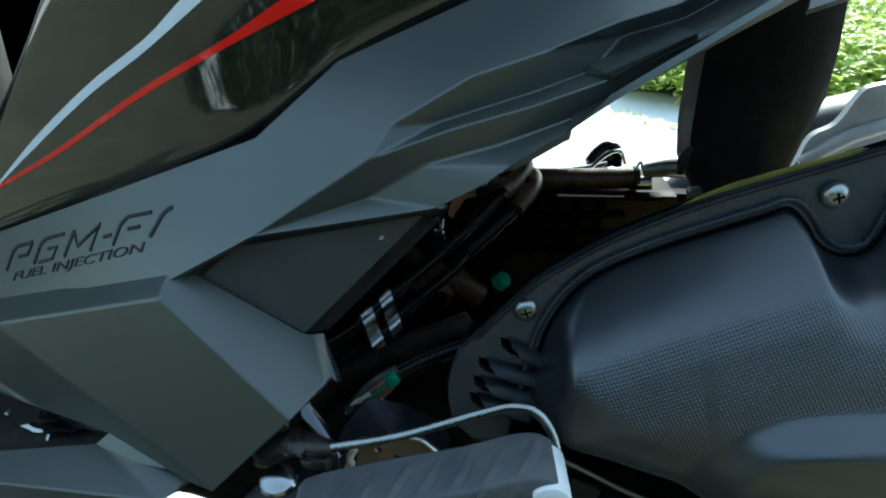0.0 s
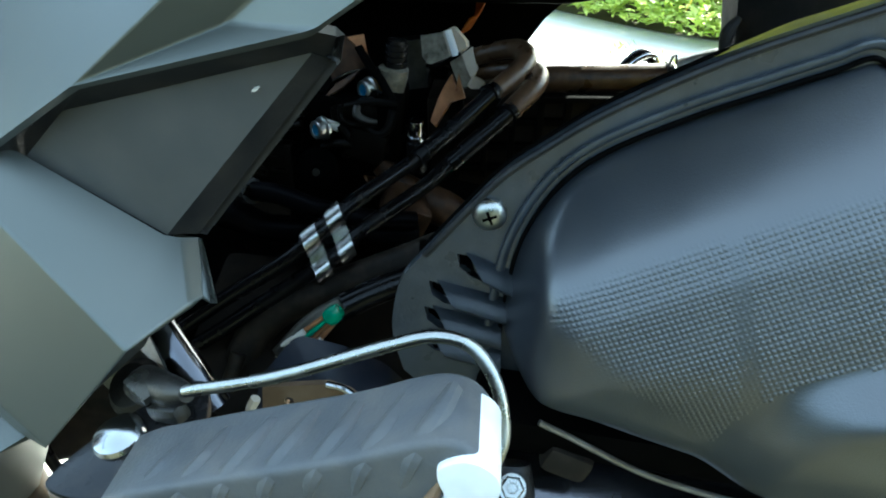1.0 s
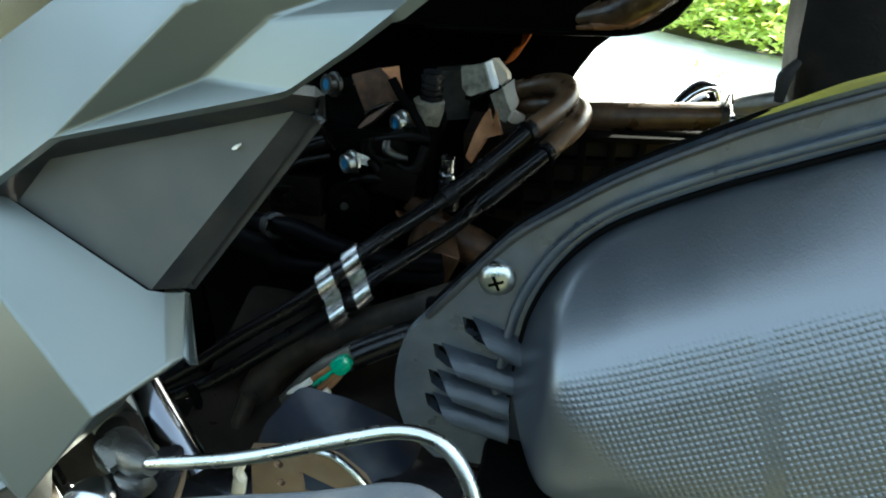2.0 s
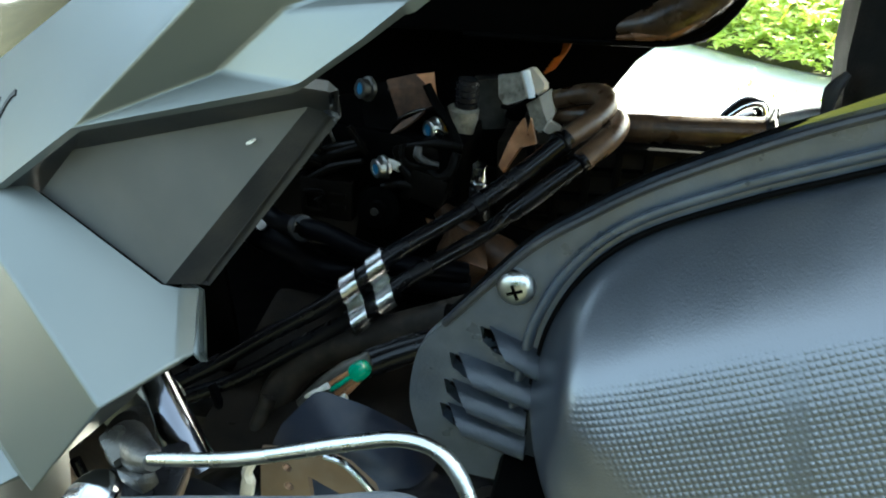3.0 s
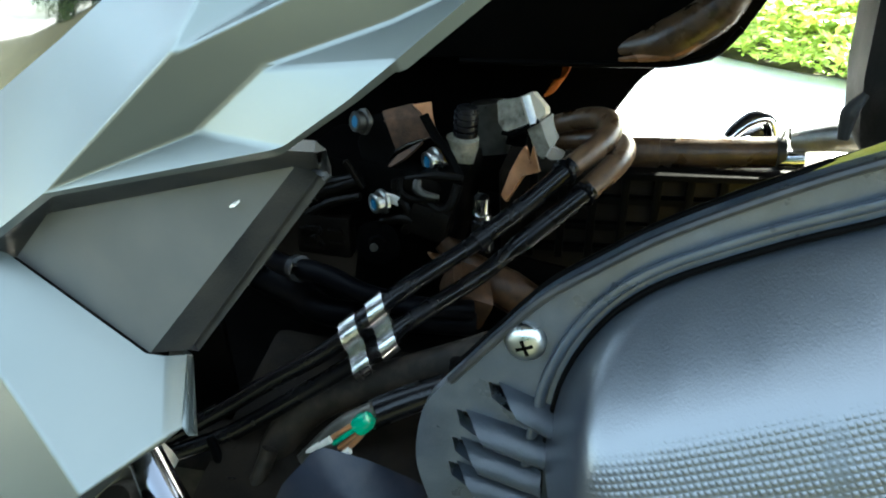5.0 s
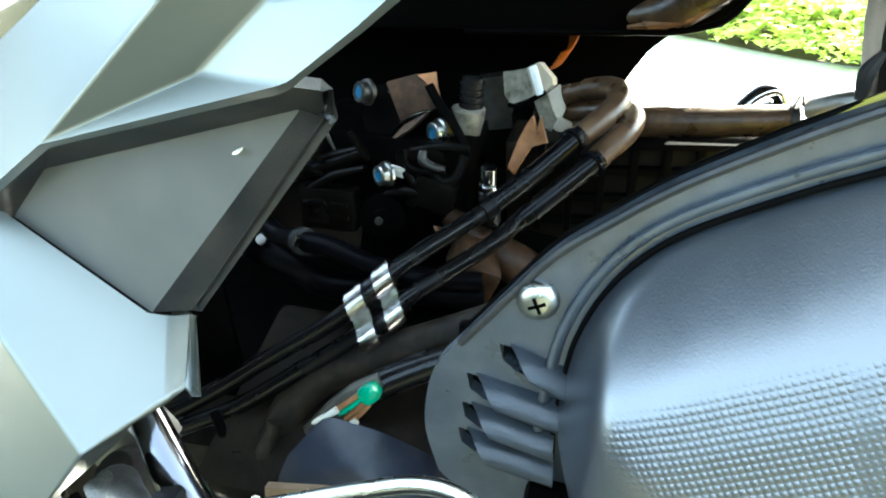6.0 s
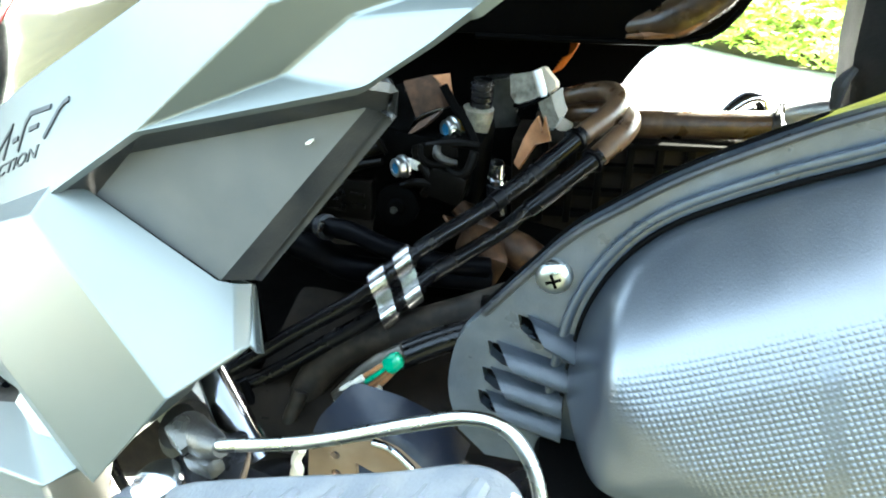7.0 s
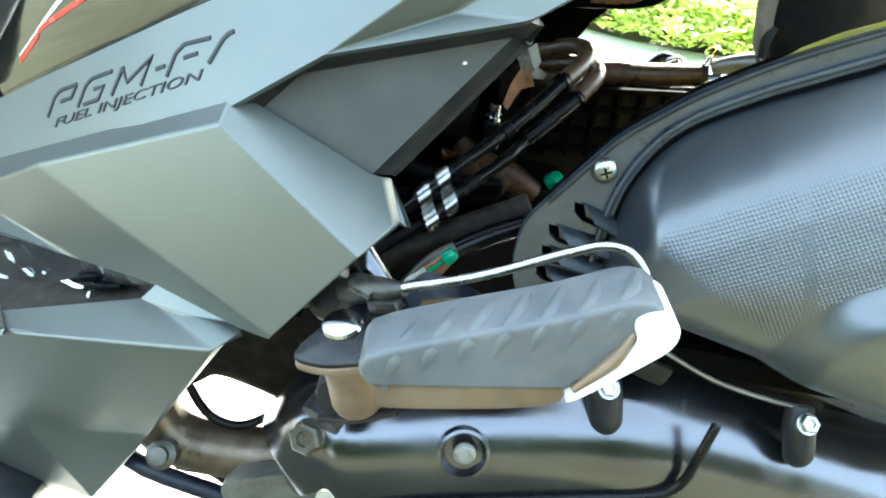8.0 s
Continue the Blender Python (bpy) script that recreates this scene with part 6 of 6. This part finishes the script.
def under_parts():
    pipe = part("exhaust_pipe", tube([(-0.240, 0.370, 0.335), (-0.230, 0.366, 0.300), (-0.216, 0.365, 0.284), (-0.192, 0.366, 0.2745), (-0.160, 0.368, 0.271), (-0.130, 0.372, 0.268), (-0.095, 0.38, 0.266)], 0.0185, 24, 8), PIPE, scooter, "heat-stained brown steel pipe")
    part("flange_stud", lathe((-0.218, 0.340, 0.294), (0.1, -0.8, 0.6), [(0.010, -0.012), (0.010, 0.004), (0.006, 0.006), (0.006, 0.012), (0, 0.013)], 16), DUSTY_ALLOY, pipe)
    part("hose", tube([(-0.212, 0.374, 0.345), (-0.206, 0.373, 0.322), (-0.195, 0.372, 0.300), (-0.174, 0.371, 0.2935), (-0.147, 0.372, 0.308), (-0.124, 0.374, 0.329), (-0.114, 0.382, 0.350), (-0.112, 0.39, 0.380)], 0.0033, 14, 8), RUBBER, scooter, "black rubber drain hose")
    part("lower_cylinder", plate(spline2([(-0.268, 0.352), (-0.266, 0.312), (-0.240, 0.297), (-0.214, 0.3025), (-0.199, 0.3105), (-0.175, 0.3015), (-0.152, 0.2905), (-0.141, 0.300), (-0.127, 0.319), (-0.100, 0.330), (-0.085, 0.345), (-0.10, 0.366), (-0.18, 0.368)], 3, True), 0.400, 0.450, (), 0.008), DUSTY_RUBBER, scooter, "dusty brown lower engine casting")
    part("stand_rod", tube([(-0.290, 0.410, 0.262), (-0.256, 0.366, 0.2600), (-0.188, 0.360, 0.233), (-0.14, 0.360, 0.212)], 0.0068, 14, 5), NAVY, scooter, "dark blue-black stand rod")
    arm = part("stand_bracket", plate([(-0.182, 0.266), (-0.172, 0.2765), (-0.112, 0.291), (-0.108, 0.268), (-0.11, 0.240), (-0.176, 0.236)], 0.335, 0.352, (), 0.003), ALLOY, scooter, "grey steel stand bracket")
    part("collar", lathe((-0.108, 0.336, 0.268), (0, -1, 0.2), [(0.007, 0), (0.007, 0.006), (0.004, 0.008), (0, 0.008)], 18), BEIGE, arm)
    part("stand_plate", plate(spline2([(-0.2326, 0.260), (-0.2161, 0.274), (-0.195, 0.264), (-0.1774, 0.2509), (-0.1736, 0.2253), (-0.1927, 0.2275), (-0.205, 0.238), (-0.2289, 0.2431)], 3, True), 0.374, 0.380, (), 0.0015), DUSTY_RUBBER, scooter, "dusty brown stand spring plate")
    part("side_stand", block((-0.368, 0.372, 0.207), (0.050, 0.040, 0.050), (0, 25, 0), 0.008), BLACK, scooter, "black steel stand pivot")


belt_case()
under_parts()


# ---- rear: luggage box, fender, heat shield, far footrest ----
def rear_parts():
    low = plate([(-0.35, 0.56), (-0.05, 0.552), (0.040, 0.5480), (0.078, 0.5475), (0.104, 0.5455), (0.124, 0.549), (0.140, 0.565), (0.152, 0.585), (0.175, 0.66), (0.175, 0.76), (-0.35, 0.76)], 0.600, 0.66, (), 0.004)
    box = part("luggage_box", low, SHADE_BLACK, scooter, "underside of the black luggage box")
    part("box_lip", tube([(-0.03, 0.600, 0.5505), (0.040, 0.599, 0.5485), (0.078, 0.598, 0.5480), (0.100, 0.596, 0.5485), (0.124, 0.594, 0.5545), (0.138, 0.594, 0.569)], 0.0020, 12, 6), SHADE_BLACK, box, "black lower lip")
    part("rim", tube([(0.070, 0.596, 0.5515), (0.089, 0.594, 0.5535), (0.104, 0.593, 0.5570), (0.114, 0.593, 0.5630), (0.125, 0.594, 0.573), (0.137, 0.597, 0.590)], 0.0032, 12, 6, radii=[0.0014, 0.0034, 0.0036, 0.0030, 0.002]), BROWN_GLOSS, box, "shiny brown rim")
    part("bulge", tube([(0.070, 0.606, 0.556), (0.098, 0.600, 0.562), (0.126, 0.602, 0.580), (0.142, 0.606, 0.605)], 0.014, 18, 6, radii=[0.006, 0.013, 0.013, 0.008]), BROWN_BLACK, box, "brown rounded bulge")
    # black sheet extended to shut out the ground and keep the bay dark
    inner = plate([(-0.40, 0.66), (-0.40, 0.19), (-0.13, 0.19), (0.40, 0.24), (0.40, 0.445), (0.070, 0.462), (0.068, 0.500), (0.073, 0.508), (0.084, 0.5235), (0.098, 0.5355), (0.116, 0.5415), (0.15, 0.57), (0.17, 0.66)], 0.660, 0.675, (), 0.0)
    part("inner_frame", inner, SHADE_BLACK, scooter, "black inner frame cover, filled out to keep the bay dark")
    # rear fender: a curved guard in front of the wheel, with its side lip
    bm = bmesh.new()
    rows = []
    for k, (z, x0, x1, y) in enumerate(((0.508, 0.2010, 0.2420, 0.494), (0.520, 0.1890, 0.2500, 0.497), (0.534, 0.1825, 0.2550, 0.499), (0.562, 0.1798, 0.2630, 0.500), (0.592, 0.1798, 0.2710, 0.500), (0.622, 0.1802, 0.2720, 0.500), (0.66, 0.1750, 0.2700, 0.500), (0.72, 0.1670, 0.2660, 0.502), (0.80, 0.1590, 0.2660, 0.506))):
        row = []
        for j in range(11):
            s = j / 10
            row.append(bm.verts.new((x0 + (x1 - x0) * s, y + 0.004 - 0.016 * math.sin(math.pi * s) ** 0.7, z + 0.006 * math.sin(math.pi * s))))
        row.append(bm.verts.new((x1 + 0.002, y + 0.06, z)))
        row.insert(0, bm.verts.new((x0 + 0.004, y + 0.05, z)))
        rows.append(row)
    for a, b in zip(rows, rows[1:]):
        for j in range(len(a) - 1):
            bm.faces.new((a[j], a[j + 1], b[j + 1], b[j]))
    bmesh.ops.solidify(bm, geom=bm.faces[:], thickness=0.004)
    guard = part("rear_fender", bm, TYRE, scooter, "black plastic rear fender", 50)
    part("fender_tab", tube([(0.1800, 0.498, 0.556), (0.1745, 0.496, 0.548), (0.1735, 0.495, 0.536)], 0.0035, 10, 6, radii=[0.002, 0.004, 0.0025]), TYRE, guard)
    part("fender_tab", block((0.186, 0.490, 0.518), (0.010, 0.010, 0.018), (0, -15, 0), 0.002), ALLOY, guard)
    # heat shield of the silencer on the far side
    holes = [[(x + 0.007 * math.cos(a), z + 0.005 * math.sin(a)) for a in np.linspace(0, 2 * math.pi, 12, endpoint=False)] for x, z in ((0.445, 0.440), (0.490, 0.448), (0.535, 0.456))]
    guard = plate(spline2([(0.395, 0.405), (0.408, 0.440), (0.420, 0.472), (0.445, 0.488), (0.462, 0.520), (0.480, 0.532), (0.56, 0.545), (0.66, 0.57), (0.72, 0.55), (0.72, 0.45), (0.60, 0.40), (0.48, 0.39)], 4, True), 0.790, 0.800, holes, 0.0)
    shield = part("heat_shield", guard, SHIELD, scooter, "pale grey silencer heat shield with vent holes")
    part("ridge", tube([(0.412, 0.789, 0.440), (0.470, 0.786, 0.478), (0.56, 0.786, 0.500), (0.70, 0.789, 0.515)], 0.009, 14, 6), SHIELD, shield)
    part("silencer", tube([(0.30, 0.86, 0.36), (0.42, 0.87, 0.42), (0.56, 0.87, 0.455), (0.76, 0.87, 0.50)], 0.06, 28, 6, radii=[0.03, 0.055, 0.06, 0.055]), BLACK, scooter, "black silencer body")
    far = part("far_footrest", tube([(0.158, 0.74, 0.458), (0.164, 0.742, 0.466), (0.176, 0.745, 0.4745), (0.188, 0.745, 0.470), (0.190, 0.745, 0.452)], 0.0055, 12, 6), RUBBER, scooter, "black footrest on the far side")
    part("tread", block((0.172, 0.750, 0.455), (0.030, 0.022, 0.014), (0, -25, 0), 0.004), RUBBER, far)
    part("pin", tube([(0.120, 0.70, 0.462), (0.150, 0.70, 0.466), (0.168, 0.70, 0.470)], 0.003, 10, 4), CHROME, far)
    part("cable", tube([(0.150, 0.69, 0.470), (0.165, 0.69, 0.484), (0.178, 0.69, 0.487), (0.184, 0.69, 0.474)], 0.002, 10, 6), CHROME, far)


rear_parts()


# ---- rest of the scooter, unseen, added to close the place above and cast shade ----
def upper_body():
    seat = bmesh.new()
    rings = []
    # widened so that its shade covers the side cover
    for x, half, z0, z1 in ((-0.36, 0.02, 0.78, 0.80), (-0.34, 0.08, 0.74, 0.825), (-0.2, 0.14, 0.72, 0.84), (0.0, 0.17, 0.74, 0.86), (0.15, 0.175, 0.76, 0.89), (0.35, 0.16, 0.78, 0.90), (0.50, 0.11, 0.80, 0.90), (0.56, 0.04, 0.83, 0.88)):
        rings.append([seat.verts.new((x, 0.60 + half * math.cos(a), (z0 + z1) / 2 + (z1 - z0) / 2 * math.sin(a))) for a in np.linspace(0, 2 * math.pi, 20, endpoint=False)])
    for a, b in zip(rings, rings[1:]):
        for k in range(20):
            seat.faces.new((a[k], a[(k + 1) % 20], b[(k + 1) % 20], b[k]))
    seat.faces.new(rings[0])
    seat.faces.new(rings[-1])
    part("seat", seat, BLACK, scooter, "black padded seat", 60)
    tail = {"a": (0.17, 0.405, 0.737), "b": (0.165, 0.338, 0.694), "c": (0.150, 0.308, 0.678), "d": (0.40, 0.47, 0.80), "e": (0.42, 0.41, 0.765), "f": (0.42, 0.390, 0.745), "g": (0.60, 0.55, 0.86), "h": (0.62, 0.55, 0.82),
            "i": (0.10, 0.47, 0.80), "j": (0.38, 0.50, 0.83), "k": (0.08, 0.41, 0.725)}
    part("tail_cover", sheet((tail, ["a d e b", "b e f c", "d g h e", "e h f", "k i j d a"]), 0.003, 0.002), PANEL, scooter, "matte grey tail cover")
    part("far_cover", sheet(({"a": (-0.40, 0.80, 0.50), "b": (0.0, 0.82, 0.60), "c": (0.55, 0.72, 0.84), "d": (0.5, 0.70, 0.86), "e": (0.0, 0.74, 0.80), "f": (-0.36, 0.70, 0.80), "g": (0.02, 0.80, 0.58), "h": (0.20, 0.78, 0.66)}, ["a b e f", "b h c d e", "a g b"]), 0.003, 0.0, back=(0, -1, 0)), PANEL, scooter, "matte grey cover on the far side")
    # block added and board deepened to shade the ground the panels reflect
    part("shade_block", block((-0.66, 0.64, 0.52), (0.46, 0.20, 0.34), (0, 3, 0), 0.05), BLACK, scooter, "unseen black block added for its shade on the ground")
    part("floor_board", block((-0.66, 0.60, 0.275), (0.46, 0.34, 0.26), (0, 3, 0), 0.03), BLACK, scooter, "unseen black floor board, deepened for its shade")
    shield = {"a": (-0.86, 0.40, 0.36), "b": (-0.86, 0.80, 0.36), "c": (-0.96, 0.40, 0.70), "d": (-0.96, 0.80, 0.70), "e": (-1.04, 0.46, 0.95), "f": (-1.04, 0.74, 0.95), "g": (-1.02, 0.60, 0.36), "h": (-1.12, 0.60, 0.70), "i": (-1.14, 0.60, 0.95)}
    part("leg_shield", sheet((shield, ["a c h g", "g h d b", "c e i h", "h i f d"]), 0.02, 0.01, back=(1, 0, 0)), GLOSS, scooter, "gloss black leg shield")
    bar = part("handlebar", tube([(-1.00, 0.28, 1.02), (-1.02, 0.40, 1.04), (-1.05, 0.60, 1.02), (-1.02, 0.80, 1.04), (-1.00, 0.92, 1.02)], 0.014, 14, 6), BLACK, scooter, "black handlebar")
    for y in (0.30, 0.90):
        part("grip", tube([(-0.998, y - 0.06, 1.02), (-1.005, y + 0.06, 1.027)], 0.018, 14), RUBBER, bar)
    for name, x, r, w in (("front_wheel", -1.16, 0.255, 0.045), ("rear_wheel", 0.42, 0.255, 0.055)):
        ring = bmesh.new()
        loops = []
        for a in np.linspace(0, 2 * math.pi, 40, endpoint=False):
            loops.append([ring.verts.new((x + (r - w + w * math.cos(b)) * math.cos(a), 0.60 + w * math.sin(b), r + 0.002 + (r - w + w * math.cos(b)) * math.sin(a))) for b in np.linspace(0, 2 * math.pi, 14, endpoint=False)])
        for k in range(40):
            for j in range(14):
                ring.faces.new((loops[k][j], loops[k][(j + 1) % 14], loops[(k + 1) % 40][(j + 1) % 14], loops[(k + 1) % 40][j]))
        wheel = part(name, ring, TYRE, scooter, "black road tyre on an alloy rim", 60)
        rim = lathe((x, 0.57, r + 0.002), (0, 1, 0), [(0.03, 0), (0.03, 0.06), (0.025, 0.06), (0.025, 0)], 20)
        for a in range(5):
            c, s = math.cos(a * 1.2566), math.sin(a * 1.2566)
            tube([(x + 0.03 * c, 0.60, r + 0.03 * s), (x + (r - 0.08) * c, 0.60, r + (r - 0.08) * s)], 0.012, 8, bm=rim)
        part("rim", rim, ALLOY, wheel)
    part("fork", tube([(-1.16, 0.66, 0.257), (-1.10, 0.66, 0.55), (-1.05, 0.62, 0.95)], 0.02, 12, 5), BLACK, scooter, "black front fork")


upper_body()
